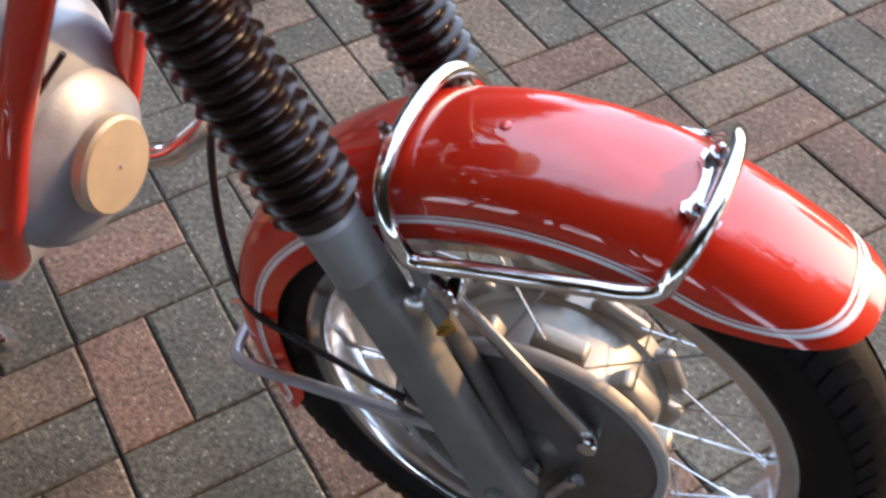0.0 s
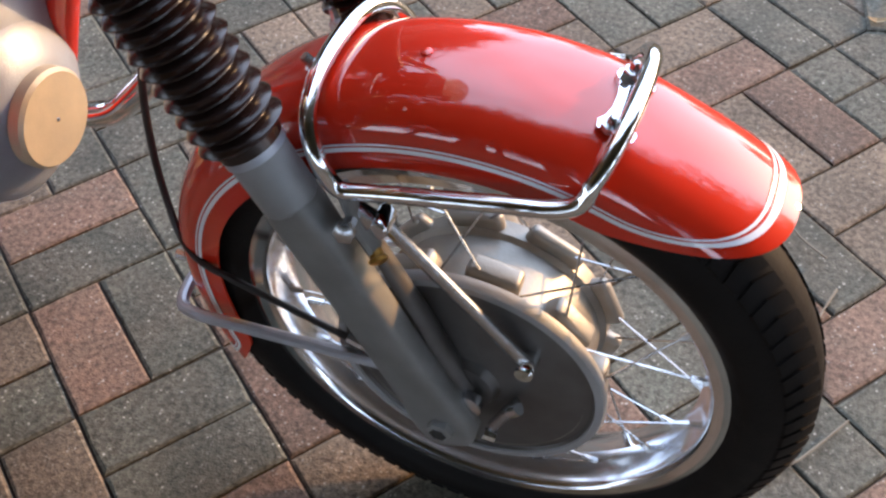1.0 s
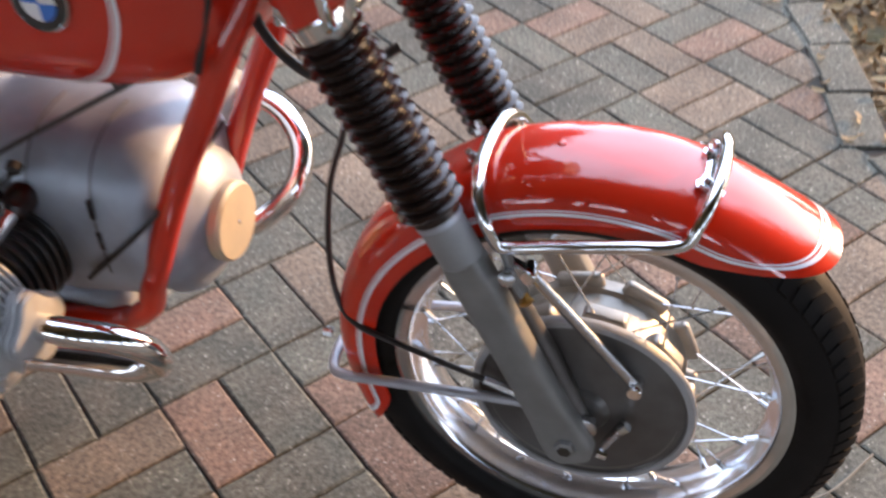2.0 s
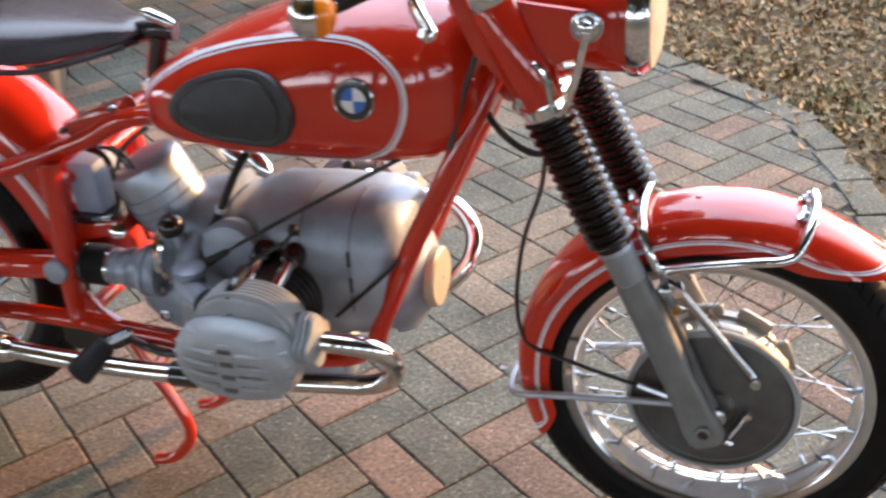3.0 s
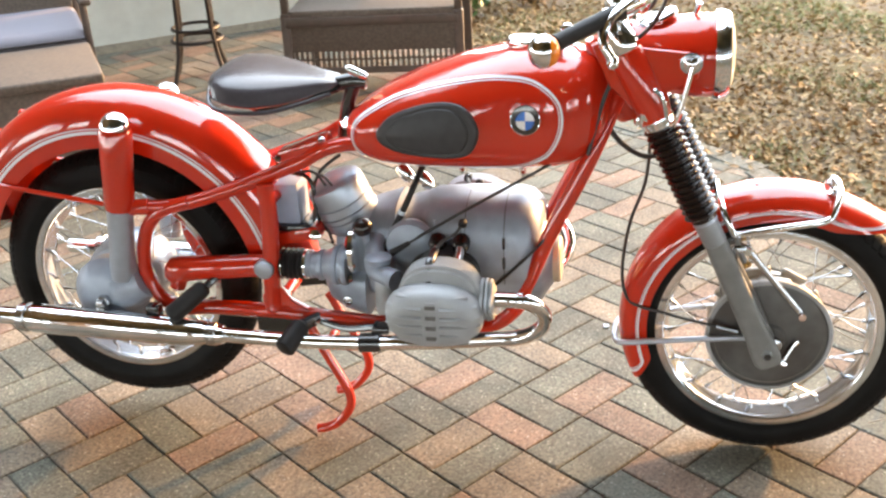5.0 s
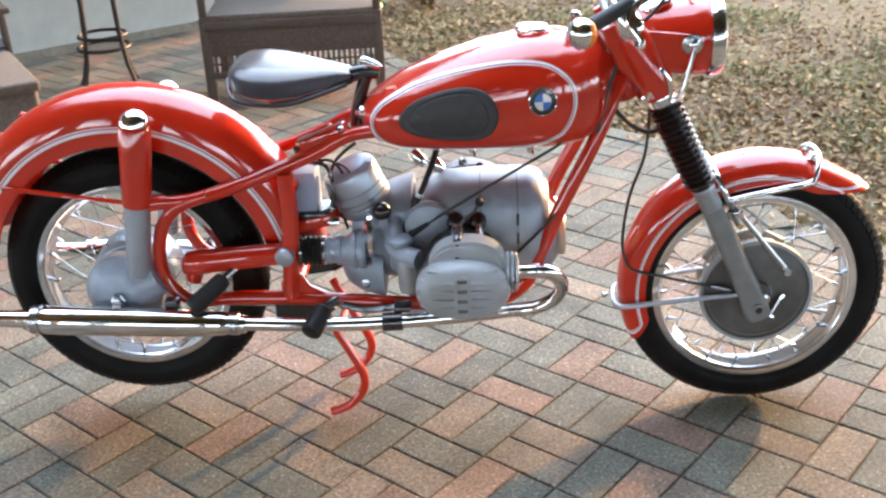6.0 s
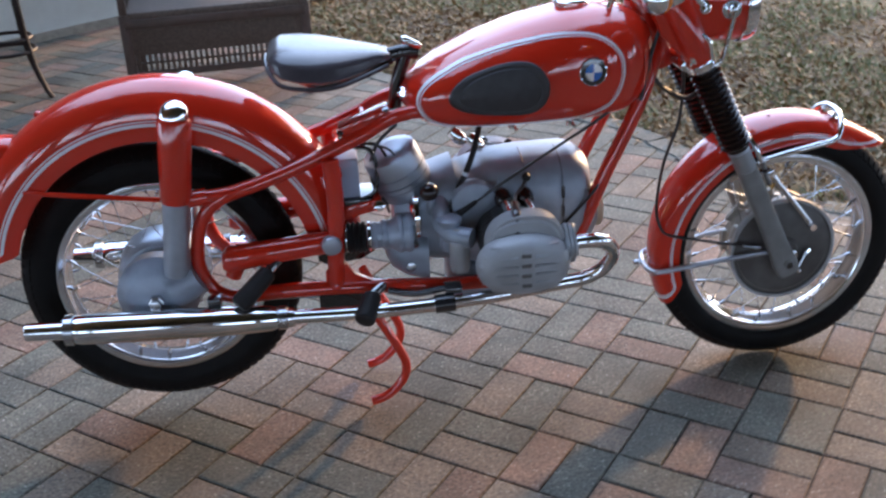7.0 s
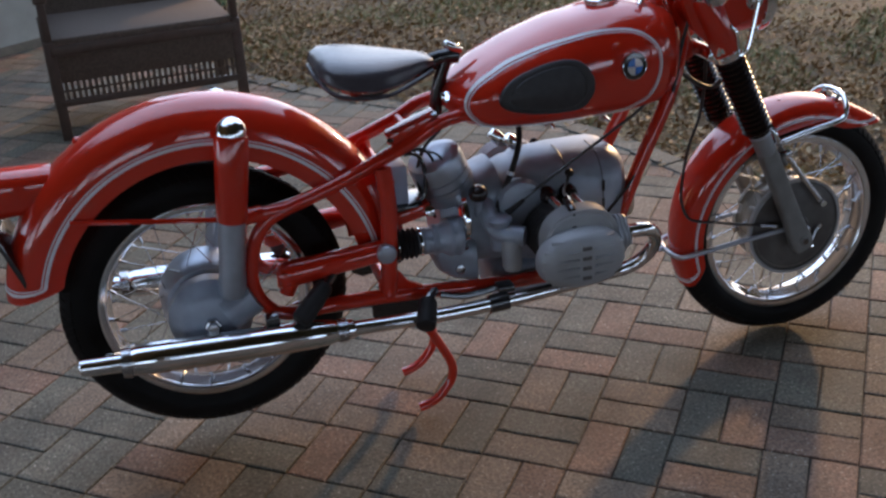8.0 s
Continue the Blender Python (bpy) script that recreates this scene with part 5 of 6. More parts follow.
def cushioned_chair(at, turn):
    ch = thing("cushioned_chair", at, "dark metal patio chair with a lavender-grey seat cushion", "chair")
    m = pose(*at, 0, 0, turn)

    def put(nm, g, mat, lab="", parent=None):
        g.v = [tuple(m @ Vector(p)) for p in g.v]
        return part(nm, g, mat, parent or ch, lab)

    for x in (-0.31, 0.31):
        for y in (-0.30, 0.30):
            put("leg", tube([(x, y, 0.0), (x * 0.97, y, 0.62)], 0.016, 10), FRAME_BROWN)
        put("arm", block((x, 0, 0.63), (0.05, 0.66, 0.025), 0.008), FRAME_BROWN)
    put("seat_frame", block((0, 0, 0.385), (0.63, 0.62, 0.035), 0.01), FRAME_BROWN)
    put("sling", block((0, -0.29, 0.28), (0.58, 0.012, 0.15), 0.004), TAN_CLOTH, "tan cloth panel below the seat")
    cu = put("cushion", block((0, -0.01, 0.465), (0.60, 0.62, 0.12), 0.04, seg=4), CUSHION, "thick lavender-grey cushion")
    put("piping", tube([(-0.29, -0.322, 0.485), (0.29, -0.322, 0.485)], 0.005, 6), IRON, parent=cu)
    put("backrest", block((0, 0.31, 0.75), (0.58, 0.04, 0.5), 0.02, (-14, 0, 0)), WICKER)
    return ch


cushioned_chair((-1.62, 2.03, -0.005), 33)

ott = thing("wicker_ottoman", (-1.28, 1.46, -0.005), "low dark brown woven ottoman on the paving", "ottoman")
m = pose(-1.28, 1.46, -0.005, 0, 0, 33)
for nm, g, mat in (("body", block((0, 0, 0.235), (0.62, 0.55, 0.43), 0.02, seg=3), WICKER), ("top", block((0, 0, 0.465), (0.64, 0.57, 0.04), 0.012, seg=3), WICKER)):
    g.v = [tuple(m @ Vector(p)) for p in g.v]
    part(nm, g, mat, ott)
for sx in (-1, 1):
    for sy in (-1, 1):
        g = block((sx * 0.29, sy * 0.255, 0.03), (0.045, 0.045, 0.06), 0.005)
        g.v = [tuple(m @ Vector(p)) for p in g.v]
        part("foot", g, FRAME_BROWN, ott)


def stool(at, turn):
    st = thing("bar_stool", at, "black iron bar stool with curved legs and a foot ring", "stool")
    m = pose(*at, 0, 0, turn)
    for k in range(4):
        a = radians(45 + 90 * k)
        c, s = math.cos(a), math.sin(a)
        g = tube([m @ Vector((r * c, r * s, z)) for r, z in ((0.205, 0.0), (0.178, 0.04), (0.14, 0.15), (0.117, 0.30), (0.11, 0.45), (0.117, 0.60), (0.13, 0.70))], 0.0125, 10)
        part("leg", g, IRON, st)
    for r, z in ((0.118, 0.285), (0.128, 0.225)):
        part("foot_ring", tube([m @ Vector((r * math.cos(q), r * math.sin(q), z)) for q in [2 * math.pi * k / 28 for k in range(28)]], 0.009, 8, closed=True), IRON, st)
    part("seat", lathe([(0.69, 0.15), (0.70, 0.19), (0.74, 0.195), (0.755, 0.17)], Vector(at), (0, 0, 1), 32), WICKER, st, "round brown seat")
    return st


stool((-1.19, 2.98, -0.005), 20)


# ---- garden bed: fallen leaves, grass and a shrub ----
rng = random.Random(7)


def leaf_material(name, colours, rough=0.7):
    m = bpy.data.materials.new(name)
    m.use_nodes = True
    n, link = m.node_tree.nodes, m.node_tree.links.new
    geo = n.new("ShaderNodeNewGeometry")
    ramp = n.new("ShaderNodeValToRGB")
    ramp.color_ramp.elements[0].color = (*colours[0], 1)
    ramp.color_ramp.elements[1].color = (*colours[-1], 1)
    for k, c in enumerate(colours[1:-1]):
        e = ramp.color_ramp.elements.new((k + 1) / (len(colours) - 1))
        e.color = (*c, 1)
    link(geo.outputs["Random Per Island"], ramp.inputs[0])
    b = n["Principled BSDF"]
    link(ramp.outputs[0], b.inputs["Base Color"])
    b.inputs["Roughness"].default_value = rough
    return m


DRY = leaf_material("dry_leaves", [(0.10, 0.055, 0.026), (0.28, 0.175, 0.075), (0.18, 0.10, 0.045), (0.36, 0.245, 0.115), (0.23, 0.14, 0.06), (0.44, 0.33, 0.18)])
GRASS = leaf_material("thin_grass", [(0.09, 0.12, 0.03), (0.15, 0.17, 0.05), (0.24, 0.22, 0.09)])
TREE_LEAF = leaf_material("autumn_tree_leaves", [(0.05, 0.046, 0.02), (0.095, 0.078, 0.034), (0.15, 0.108, 0.05)], 0.6)
GREEN = leaf_material("shrub_leaves", [(0.03, 0.08, 0.02), (0.06, 0.13, 0.03), (0.09, 0.16, 0.05)], 0.45)


def leaf(g, p, size, yaw, tilt, roll, curl):
    m = Matrix.Translation(p) @ Euler((tilt, roll, yaw)).to_matrix().to_4x4()
    prof = [(-1, 0), (-0.55, 0.42), (0.1, 0.5), (0.65, 0.28), (1, 0)]
    v = []
    for x, w in prof:
        z = curl * x * x
        v += [m @ Vector((x * size, -w * size * 0.8, z * size + 0.18 * w * size)), m @ Vector((x * size, 0, z * size)), m @ Vector((x * size, w * size * 0.8, z * size + 0.18 * w * size))]
    f = []
    for i in range(4):
        f += [(3 * i, 3 * i + 1, 3 * i + 4, 3 * i + 3), (3 * i + 1, 3 * i + 2, 3 * i + 5, 3 * i + 4)]
    g.add(v, f)


def scatter():
    leaves, grass = Geo(), Geo()
    n = 0
    while n < 32000:
        x, y = rng.uniform(-0.2, 6.5), rng.uniform(0.4, 7.5)
        if rng.random() > 1.45 - math.hypot(x - 1.9, y - 3.0) / 3.0:
            continue
        d = edge_distance(x, y)
        if rng.random() > (1.0 if d > -1.2 else 0.55 if d > -2.2 else 0.25):
            continue
        if d > 0.0:
            if not (0 < d < 0.12 and rng.random() < 0.10):
                continue
        z = -0.026 if d < 0 else 0.004
        leaf(leaves, Vector((x, y, z + (rng.uniform(0.001, 0.034) + 0.03 * max(0, noise.noise(Vector((x * 2.1, y * 2.1, 4)))) if d < -0.02 else rng.uniform(0.001, 0.008)))), rng.uniform(0.009, 0.024), rng.uniform(0, 6.3), rng.gauss(0, 0.5 if d < -0.02 else 0.25), rng.gauss(0, 0.5 if d < -0.02 else 0.25), rng.uniform(-0.1, 0.6))
        n += 1
    n = 0
    while n < 14000:
        x, y = rng.uniform(0.2, 5.5), rng.uniform(0.9, 6.5)
        d = edge_distance(x, y)
        if d > -0.03 or d < -2.6 or noise.noise(Vector((x * 1.3, y * 1.3, 0))) < 0.05 + 0.10 * (d > -0.6):
            continue
        p = Vector((x, y, -0.03))
        a, h, b = rng.uniform(0, 6.3), rng.uniform(0.015, 0.055), rng.uniform(0.02, 0.06)
        u = Vector((math.cos(a), math.sin(a), 0))
        w = Vector((-u.y, u.x, 0)) * 0.003
        grass.add([p - w, p + w, p + u * b * 0.4 + Vector((0, 0, h * 0.6)) + w * 0.8, p + u * b * 0.4 + Vector((0, 0, h * 0.6)) - w * 0.8, p + u * b + Vector((0, 0, h))], [(0, 1, 2, 3), (3, 2, 4)])
        n += 1
    for nm, g, mat, lab in (("fallen_leaves", leaves, DRY, "dry brown and tan leaves on the garden bed"), ("grass", grass, GRASS, "thin green and straw grass between the leaves")):
        me = bpy.data.meshes.new(nm)
        me.from_pydata(g.v, [], g.f)
        me.materials.append(mat)
        tagged(new(nm, me), lab, kind="stuff")


scatter()


def shrub(at, r, count, seed):
    k = random.Random(seed)
    sh = thing("shrub", at, "low green leafy shrub at the edge of the bed", "shrub")
    stems, lv = Geo(), Geo()
    for i in range(14):
        a, t = k.uniform(0, 6.3), k.uniform(0.3, 1.0)
        tip = Vector((at[0] + r * t * math.cos(a), at[1] + r * t * math.sin(a), at[2] + r * k.uniform(0.5, 1.2)))
        base = Vector(at) + Vector((0.03 * math.cos(a), 0.03 * math.sin(a), 0))
        pts = curve([base, (base + tip) / 2 + Vector((0, 0, 0.06)), tip], 4)
        stems.join(tube(pts, [0.006 * (1 - 0.08 * q) for q in range(len(pts))], 6))
        for j in range(count // 14):
            q = pts[k.randrange(2, len(pts))]
            p = q + Vector((k.gauss(0, 0.05), k.gauss(0, 0.05), k.gauss(0.01, 0.04)))
            leaf(lv, p, k.uniform(0.02, 0.04), k.uniform(0, 6.3), k.gauss(0, 0.6), k.gauss(0, 0.6), 0.2)
    part("stem", stems, FRAME_BROWN, sh)
    part("foliage", lv, GREEN, sh)


shrub((-0.02, 4.35, -0.03), 0.38, 560, 3)
shrub((0.35, 4.9, -0.03), 0.40, 420, 5)



# ---- garden trees that stand round the patio, seen in the paint and chrome ----
def tree(seed, height, spread):
    k = random.Random(seed)
    tr = thing("tree", (0, 0, -0.03), "tall garden tree with a dense uneven leafy crown", "tree", "garden trees")
    trunk = tube(curve([(0, 0, 0), (0.06, 0.03, height * 0.25), (-0.05, 0.05, height * 0.55), (0.05, 0, height * 0.92)], 5), [0.19 - 0.0105 * q for q in range(16)], 10)
    part("trunk", trunk, FRAME_BROWN, tr, "rough brown trunk")
    verts, faces = [], []
    for i in range(95):
        z = k.uniform(-1, 1)
        a, q = k.uniform(0, 2 * math.pi), k.uniform(0.45, 1.0) * k.uniform(0.85, 1.12)
        r = math.sqrt(1 - z * z) * q * spread
        c = Vector((r * math.cos(a), r * math.sin(a), height * (0.58 + 0.40 * z * q)))
        if i % 6 == 0:
            base = Vector((0, 0, max(0.25 * height, c.z - 0.22 * height)))
            pts = curve([base, (base + c) / 2 + Vector((0, 0, -0.1)), c], 4)
            part("limb", tube(pts, [0.06 - 0.006 * w for w in range(len(pts))], 6), FRAME_BROWN, tr)
        wide = k.uniform(0.32, 0.55)
        for j in range(230):
            p = c + Vector((max(-2, min(2, k.gauss(0, 1))) * wide, max(-2, min(2, k.gauss(0, 1))) * wide, max(-2, min(2, k.gauss(0, 1))) * wide * 0.7))
            m = Euler((k.gauss(0, 0.8), k.gauss(0, 0.8), k.uniform(0, 6.3))).to_matrix()
            l = k.uniform(0.045, 0.10)
            n = len(verts)
            verts += [p + m @ Vector(v) for v in ((-l, 0, 0), (0, -0.5 * l, 0.12 * l), (l, 0, 0), (0, 0.5 * l, 0.12 * l))]
            faces.append((n, n + 1, n + 2, n + 3))
    me = bpy.data.meshes.new("crown")
    me.from_pydata(verts, [], faces)
    me.materials.append(TREE_LEAF)
    crown = new("crown", me)
    crown.parent = tr
    crown.matrix_parent_inverse = Matrix.Translation(-tr.location)
    tagged(crown, "dark olive and brown leaf clumps with gaps")
    return tr


first_tree = tree(11, 8.0, 2.6)
first_tree.matrix_basis = pose(-0.8, -8.4, -0.03, 0, 0, 0)
first_tree.scale = (2.3, 2.3, 2.3)
# direction and distance from the motorcycle, turn, size: tall ones behind the camera, a wide gap towards the evening sky
TALL = ((-28, 8.4, 40, 2.1), (-46, 8.2, 310, 2.2), (-65, 8.0, 130, 2.3), (-84, 8.2, 20, 2.2), (-122, 8.8, 220, 2.1), (-146, 9.4, 180, 1.8))
LOW = tuple((-172 + 15 * q, 14 + 1.5 * (q % 2), 67 * q % 360, 1.15 + 0.1 * (q % 3)) for q in range(13))
SIDE = ((-10, 9, 160, 1.9), (9, 11, 300, 1.5), (22, 14, 100, 1.2), (27, 19, 15, 1.3), (60, 30, 285, 0.75), (117, 13.5, 190, 1.3), (134, 12, 20, 1.25), (150, 12, 250, 1.2), (166, 11, 90, 1.4), (-176, 11, 330, 1.5), (-162, 11, 75, 1.6))
FAR = ((71, 30, 200, 0.5), (81, 32, 15, 0.55), (91, 30, 140, 0.5), (101, 32, 265, 0.6))
for ang, dist, turn, size in TALL + LOW + SIDE + FAR:
    copy_thing(first_tree, pose(0.6 + dist * math.cos(radians(ang)), dist * math.sin(radians(ang)), -0.03, 0, 0, turn)).scale = (size, size, size)

# twigs on the paving beside the front wheel
for i, pts in enumerate(([(1.72, 0.42, 0.008), (1.70, 0.33, 0.012), (1.715, 0.24, 0.008), (1.69, 0.16, 0.01)], [(1.76, 0.22, 0.008), (1.70, 0.13, 0.011), (1.64, 0.10, 0.008)], [(1.62, 0.56, 0.008), (1.655, 0.50, 0.011), (1.70, 0.47, 0.008)])):
    tw = new("twig", mesh_of("twig", tube(curve(pts, 5), 0.0017, 6), TWIG))
    tagged(tw, "thin dry twig lying on the paving", "twig")


# ---- paving blocks ----
def brick_material(name, base, alt):
    m = bpy.data.materials.new(name)
    m.use_nodes = True
    n, link = m.node_tree.nodes, m.node_tree.links.new
    b = n["Principled BSDF"]
    co = n.new("ShaderNodeTexCoord")
    info = n.new("ShaderNodeObjectInfo")
    isl = n.new("ShaderNodeNewGeometry")
    both = n.new("ShaderNodeMath")
    both.operation = "ADD"
    link(info.outputs["Random"], both.inputs[0])
    link(isl.outputs["Random Per Island"], both.inputs[1])
    fr = n.new("ShaderNodeMath")
    fr.operation = "FRACT"
    link(both.outputs[0], fr.inputs[0])
    ramp = n.new("ShaderNodeValToRGB")
    ramp.color_ramp.elements[0].color = (*[c * 0.8 for c in base], 1)
    ramp.color_ramp.elements[1].color = (*[c * 1.2 for c in base], 1)
    link(fr.outputs[0], ramp.inputs[0])
    pos = n.new("ShaderNodeNewGeometry")
    big = n.new("ShaderNodeTexNoise")
    big.inputs["Scale"].default_value = 14
    big.inputs["Detail"].default_value = 5
    link(pos.outputs["Position"], big.inputs["Vector"])
    cut = n.new("ShaderNodeMapRange")
    cut.inputs[1].default_value, cut.inputs[2].default_value, cut.inputs[4].default_value = 0.4, 0.7, 0.75
    link(big.outputs[0], cut.inputs[0])
    mix = n.new("ShaderNodeMix")
    mix.data_type = "RGBA"
    link(cut.outputs[0], mix.inputs[0])
    link(ramp.outputs[0], mix.inputs[6])
    mix.inputs[7].default_value = (*alt, 1)
    grit = n.new("ShaderNodeTexVoronoi")
    grit.inputs["Scale"].default_value = 150
    link(pos.outputs["Position"], grit.inputs["Vector"])
    gr = n.new("ShaderNodeMapRange")
    gr.inputs[1].default_value, gr.inputs[2].default_value, gr.inputs[3].default_value, gr.inputs[4].default_value = 0.10, 0.30, 0.9, 0.0
    link(grit.outputs["Distance"], gr.inputs[0])
    pick = n.new("ShaderNodeTexNoise")
    pick.inputs["Scale"].default_value = 60
    link(pos.outputs["Position"], pick.inputs["Vector"])
    pk = n.new("ShaderNodeMapRange")
    pk.inputs[1].default_value, pk.inputs[2].default_value = 0.5, 0.62
    link(pick.outputs[0], pk.inputs[0])
    mul = n.new("ShaderNodeMath")
    mul.operation = "MULTIPLY"
    link(gr.outputs[0], mul.inputs[0])
    link(pk.outputs[0], mul.inputs[1])
    mix2 = n.new("ShaderNodeMix")
    mix2.data_type = "RGBA"
    link(mul.outputs[0], mix2.inputs[0])
    link(mix.outputs[2], mix2.inputs[6])
    mix2.inputs[7].default_value = (0.46, 0.43, 0.38, 1)
    pit = n.new("ShaderNodeTexNoise")
    pit.inputs["Scale"].default_value = 120
    pit.inputs["Detail"].default_value = 6
    pit.inputs["Roughness"].default_value = 0.7
    link(pos.outputs["Position"], pit.inputs["Vector"])
    pm = n.new("ShaderNodeMapRange")
    pm.inputs[1].default_value, pm.inputs[2].default_value, pm.inputs[3].default_value, pm.inputs[4].default_value = 0.36, 0.64, 0.42, 1.45
    link(pit.outputs[0], pm.inputs[0])
    stain = n.new("ShaderNodeTexNoise")
    stain.inputs["Scale"].default_value = 4.5
    stain.inputs["Detail"].default_value = 5
    link(pos.outputs["Position"], stain.inputs["Vector"])
    sm = n.new("ShaderNodeMapRange")
    sm.inputs[1].default_value, sm.inputs[2].default_value, sm.inputs[3].default_value, sm.inputs[4].default_value = 0.32, 0.66, 0.66, 1.18
    link(stain.outputs[0], sm.inputs[0])
    wear = n.new("ShaderNodeMath")
    wear.operation = "MULTIPLY"
    link(pm.outputs[0], wear.inputs[0])
    link(sm.outputs[0], wear.inputs[1])
    grain = n.new("ShaderNodeVectorMath")
    grain.operation = "SCALE"
    link(mix2.outputs[2], grain.inputs[0])
    link(wear.outputs[0], grain.inputs["Scale"])
    link(grain.outputs[0], b.inputs["Base Color"])
    b.inputs["Roughness"].default_value = 0.82
    fine = n.new("ShaderNodeTexNoise")
    fine.inputs["Scale"].default_value = 320
    fine.inputs["Detail"].default_value = 8
    link(pos.outputs["Position"], fine.inputs["Vector"])
    bp = n.new("ShaderNodeBump")
    bp.inputs["Strength"].default_value = 0.7
    bp.inputs["Distance"].default_value = 0.0022
    link(fine.outputs[0], bp.inputs["Height"])
    link(bp.outputs[0], b.inputs["Normal"])
    return m


BRICKS = [
    brick_material("charcoal_green_paver", (0.095, 0.095, 0.074), (0.128, 0.112, 0.085)),
    brick_material("red_brown_paver", (0.191, 0.115, 0.081), (0.158, 0.110, 0.079)),
    brick_material("tan_paver", (0.184, 0.135, 0.095), (0.142, 0.115, 0.085)),
]


def brick_form(l, w, h=0.06, seed=0):
    """A paving block with worn, uneven top edges; its top lies at z 0."""
    k = random.Random(seed)
    b = 0.0022
    a = [(-l, -w), (0, -w), (l, -w), (l, 0), (l, w), (0, w), (-l, w), (-l, 0)]
    a = [(x + k.gauss(0, 0.0006), y + k.gauss(0, 0.0006)) for x, y in a]
    c = []
    for i, (x, y) in enumerate(a):
        chip = b + abs(k.gauss(0, 0.0008)) + (k.uniform(0.0, 0.0025) if i % 2 == 0 else 0)
        c.append((x - math.copysign(chip, x) if abs(x) > 0.01 else x, y - math.copysign(chip, y) if abs(y) > 0.01 else y))
    v = [(x, y, -h) for x, y in a] + [(x, y, -b * k.uniform(0.8, 1.3)) for x, y in a] + [(x, y, 0) for x, y in c]
    f = []
    for i in range(8):
        j = (i + 1) % 8
        f += [(i, j, 8 + j, 8 + i), (8 + i, 8 + j, 16 + j, 16 + i)]
    f.append(tuple(range(16, 24)))
    return v, f


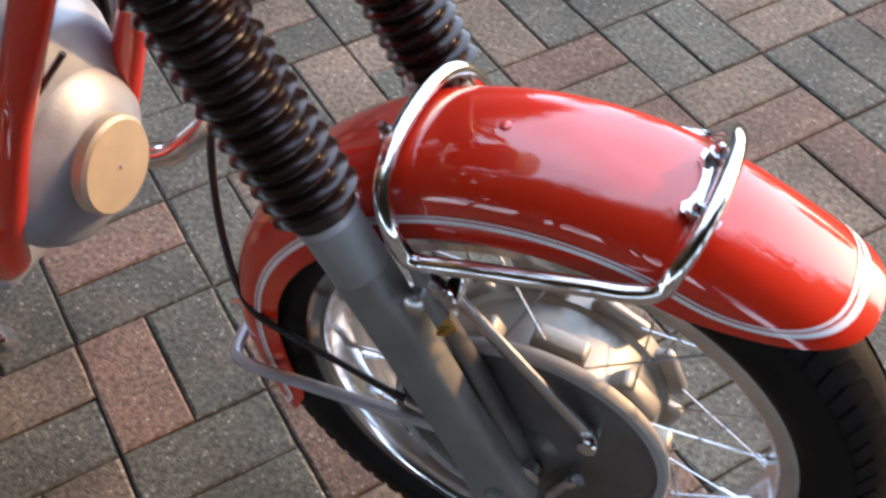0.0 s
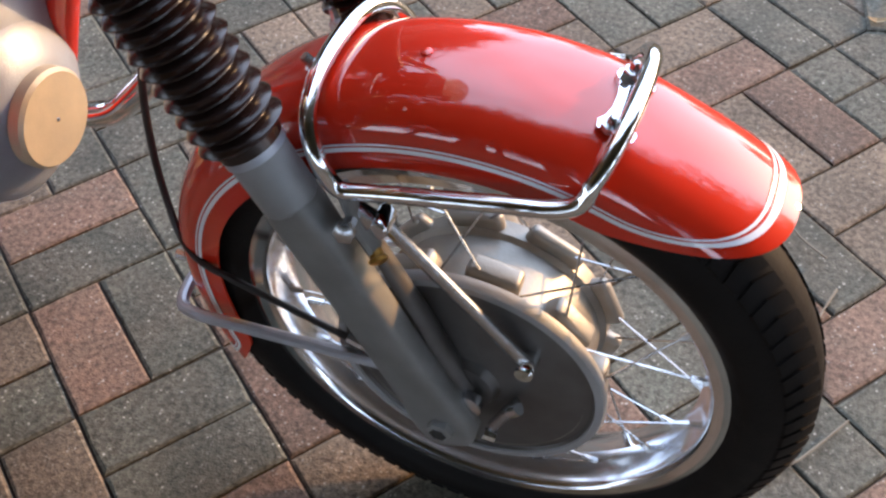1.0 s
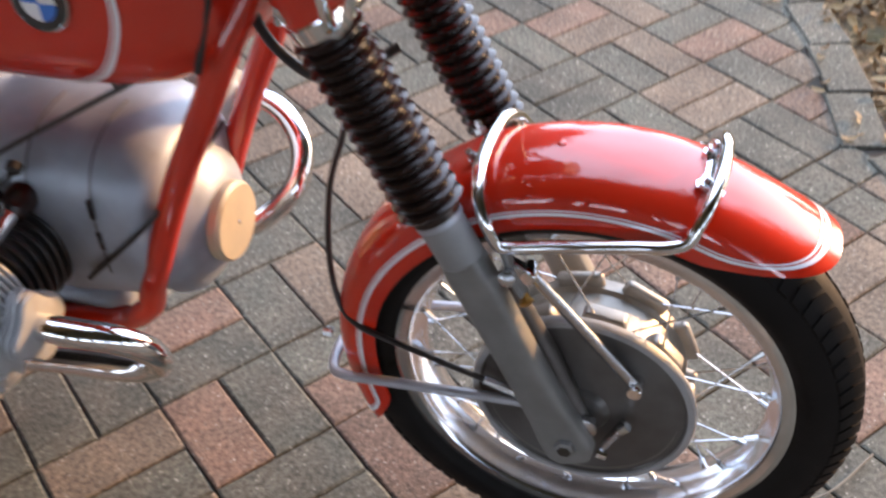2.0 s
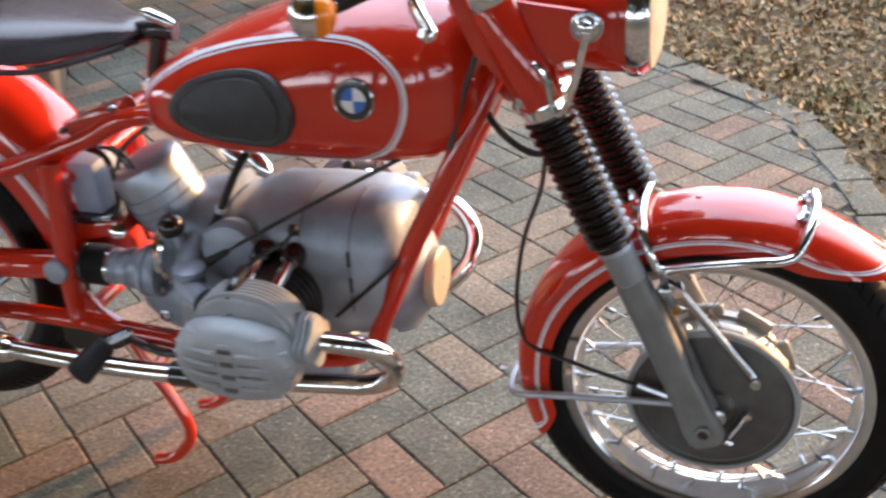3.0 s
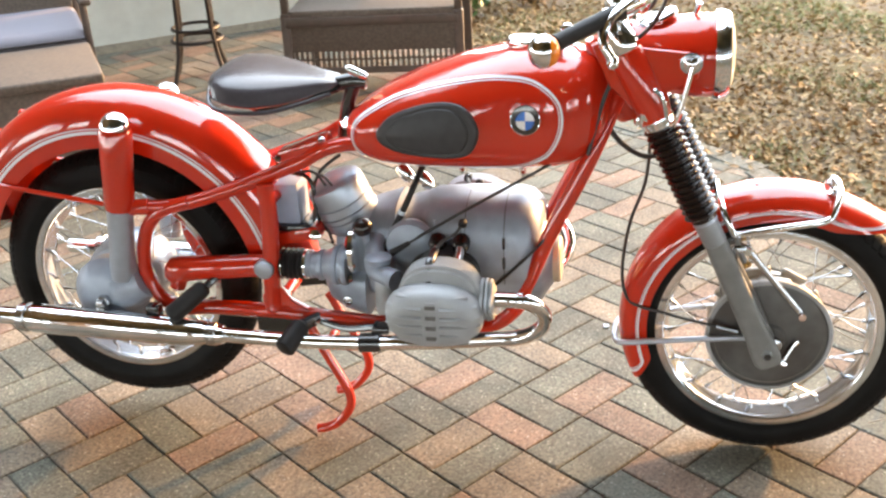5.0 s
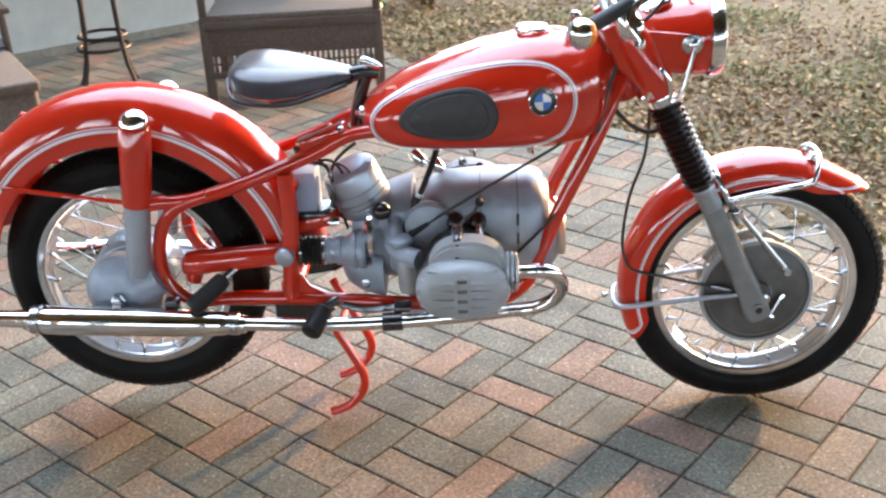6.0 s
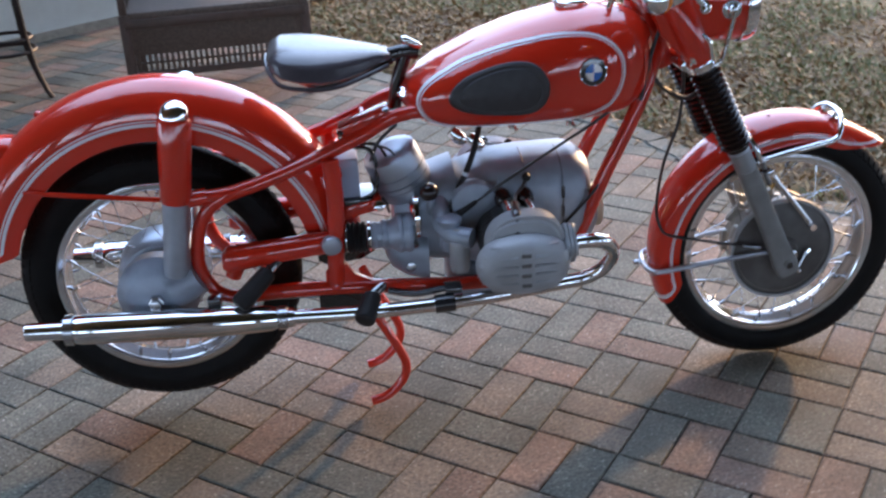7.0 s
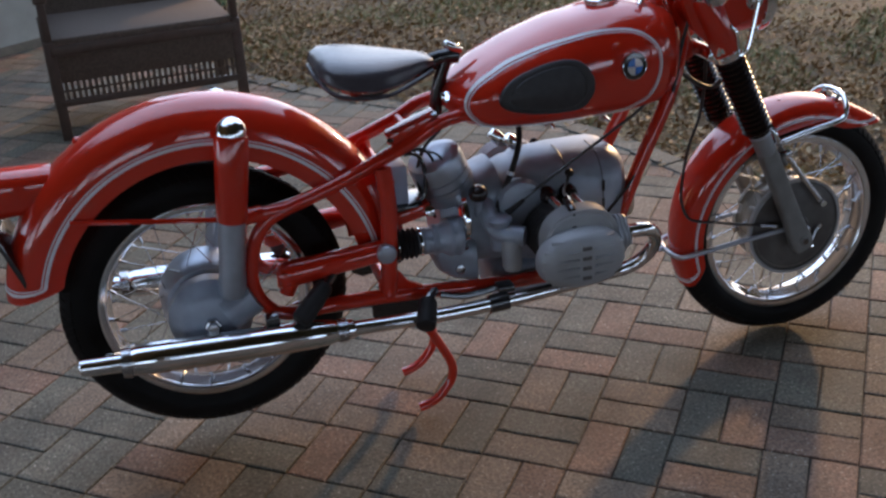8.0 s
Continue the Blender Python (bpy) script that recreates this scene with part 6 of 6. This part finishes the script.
def pave():
    paving = tagged(new("paving"), "grey, red and tan block paving in basket weave", "paving", kind="structure")
    forms = [brick_form(0.0982, 0.0482, seed=q) for q in range(5)]
    meshes = []
    for mat in BRICKS:
        kinds = []
        for v, f in forms:
            me = bpy.data.meshes.new("brick")
            me.from_pydata(v, [], f)
            me.materials.append(mat)
            kinds.append(me)
        meshes.append(kinds)
    k = random.Random(21)
    rest = [Geo(), Geo(), Geo()]
    laid = []
    for i in range(-30, 31):
        for j in range(-30, 31):
            for s in (0, 1):
                if (i + j) % 2 == 0:
                    u, w, turn = (i + 0.5) * 0.2, j * 0.2 + 0.05 + 0.1 * s, 0
                else:
                    u, w, turn = i * 0.2 + 0.05 + 0.1 * s, (j + 0.5) * 0.2, 90
                p = GRID_AT + GX * u + GY * w
                colour = k.choices((0, 1, 2), (0.50, 0.24, 0.26))[0]
                tilt = (k.gauss(0, 0.22), k.gauss(0, 0.22), k.gauss(0, 0.45))
                dz = k.gauss(-0.0007, 0.0005)
                if not (-4.5 < p.x < 4 and -3.2 < p.y < 4.8):
                    continue
                if edge_distance(p.x, p.y) < 0.185:
                    continue
                if (i, j, s) in TONES:
                    colour = TONES[(i, j, s)]
                m = pose(p.x, p.y, dz, tilt[0], tilt[1], math.degrees(GRID_TURN) + turn + tilt[2])
                near = (p - Vector((0.95, 0.1, 0))).length
                laid.append((near, colour, m))
    laid.sort(key=lambda q: q[0])
    for near, colour, m in laid[:300]:
        ob = new("brick", meshes[colour][int(near * 1000) % 5])
        ob.parent = paving
        ob.matrix_basis = m
    for near, colour, m in laid[300:]:
        v, f = forms[int(near * 1000) % 5]
        rest[colour].add([m @ Vector(p) for p in v], f)
    for g, mat in zip(rest, BRICKS):
        me = bpy.data.meshes.new("far_bricks")
        me.from_pydata(g.v, [], g.f)
        me.materials.append(mat)
        ob = new("far_bricks", me)
        ob.parent = paving
        tagged(ob, kind="stuff")
    # a course of blocks laid along the curved edge, with cut pieces filling up to the weave
    border = Geo()
    total = 0.0
    pts = []
    for a, b in zip(EDGE, EDGE[1:]):
        n = max(1, int((b - a).length / 0.01))
        for q in range(n):
            pts.append((a + (b - a) * (q / n), (b - a).normalized()))
    last = None
    lv, lf = brick_form(0.098, 0.048)
    for p, t in pts:
        if last is not None and (p - last).length < 0.203:
            continue
        last = p
        inn = Vector((t.y, -t.x, 0))
        c = p + t * 0.1 + inn * 0.05
        m = pose(c.x, c.y, 0.0025, 0, 0, math.degrees(math.atan2(t.y, t.x)))
        border.add([m @ Vector(q) for q in lv], lf)
    me = bpy.data.meshes.new("border_bricks")
    me.from_pydata(border.v, [], border.f)
    me.materials.append(BRICKS[0])
    ob = new("border_bricks", me)
    ob.parent = paving
    tagged(ob, "grey edging course along the curved border", kind="stuff")
    cuts = [Geo(), Geo(), Geo()]
    for i in range(-30, 31):
        for j in range(-30, 31):
            for sx in (0, 1):
                for sy in (0, 1):
                    p = GRID_AT + GX * (i * 0.2 + 0.05 + 0.1 * sx) + GY * (j * 0.2 + 0.05 + 0.1 * sy)
                    if not (-4.5 < p.x < 4 and -3.2 < p.y < 4.8):
                        continue
                    cu, cw = ((i + 0.5) * 0.2, j * 0.2 + 0.05 + 0.1 * sy) if (i + j) % 2 == 0 else (i * 0.2 + 0.05 + 0.1 * sx, (j + 0.5) * 0.2)
                    q = GRID_AT + GX * cu + GY * cw
                    if edge_distance(q.x, q.y) >= 0.185:
                        continue
                    if edge_distance(p.x, p.y) < 0.07:
                        continue
                    m = pose(p.x, p.y, -0.0022, 0, 0, math.degrees(GRID_TURN))
                    hv, hf = brick_form(0.048, 0.048)
                    cuts[k.choices((0, 1, 2), (0.5, 0.28, 0.22))[0]].add([m @ Vector(a) for a in hv], hf)
    for g, mat in zip(cuts, BRICKS):
        me = bpy.data.meshes.new("cut_bricks")
        me.from_pydata(g.v, [], g.f)
        me.materials.append(mat)
        ob = new("cut_bricks", me)
        ob.parent = paving
        tagged(ob, kind="stuff")


# tones of some blocks by column, row and half: 0 grey, 1 red, 2 tan
TONES = {(0, 0, 0): 1, (0, 0, 1): 0, (-1, 0, 0): 1, (-1, 0, 1): 0, (1, 0, 0): 0, (1, 0, 1): 0, (1, 1, 0): 1, (1, 1, 1): 0, (0, 1, 0): 0, (0, 1, 1): 1, (-1, 1, 0): 0, (-1, 1, 1): 2, (-1, -1, 0): 0, (-1, -1, 1): 0, (0, -1, 0): 2, (0, -1, 1): 0, (1, -1, 0): 2, (1, -1, 1): 2}
pave()
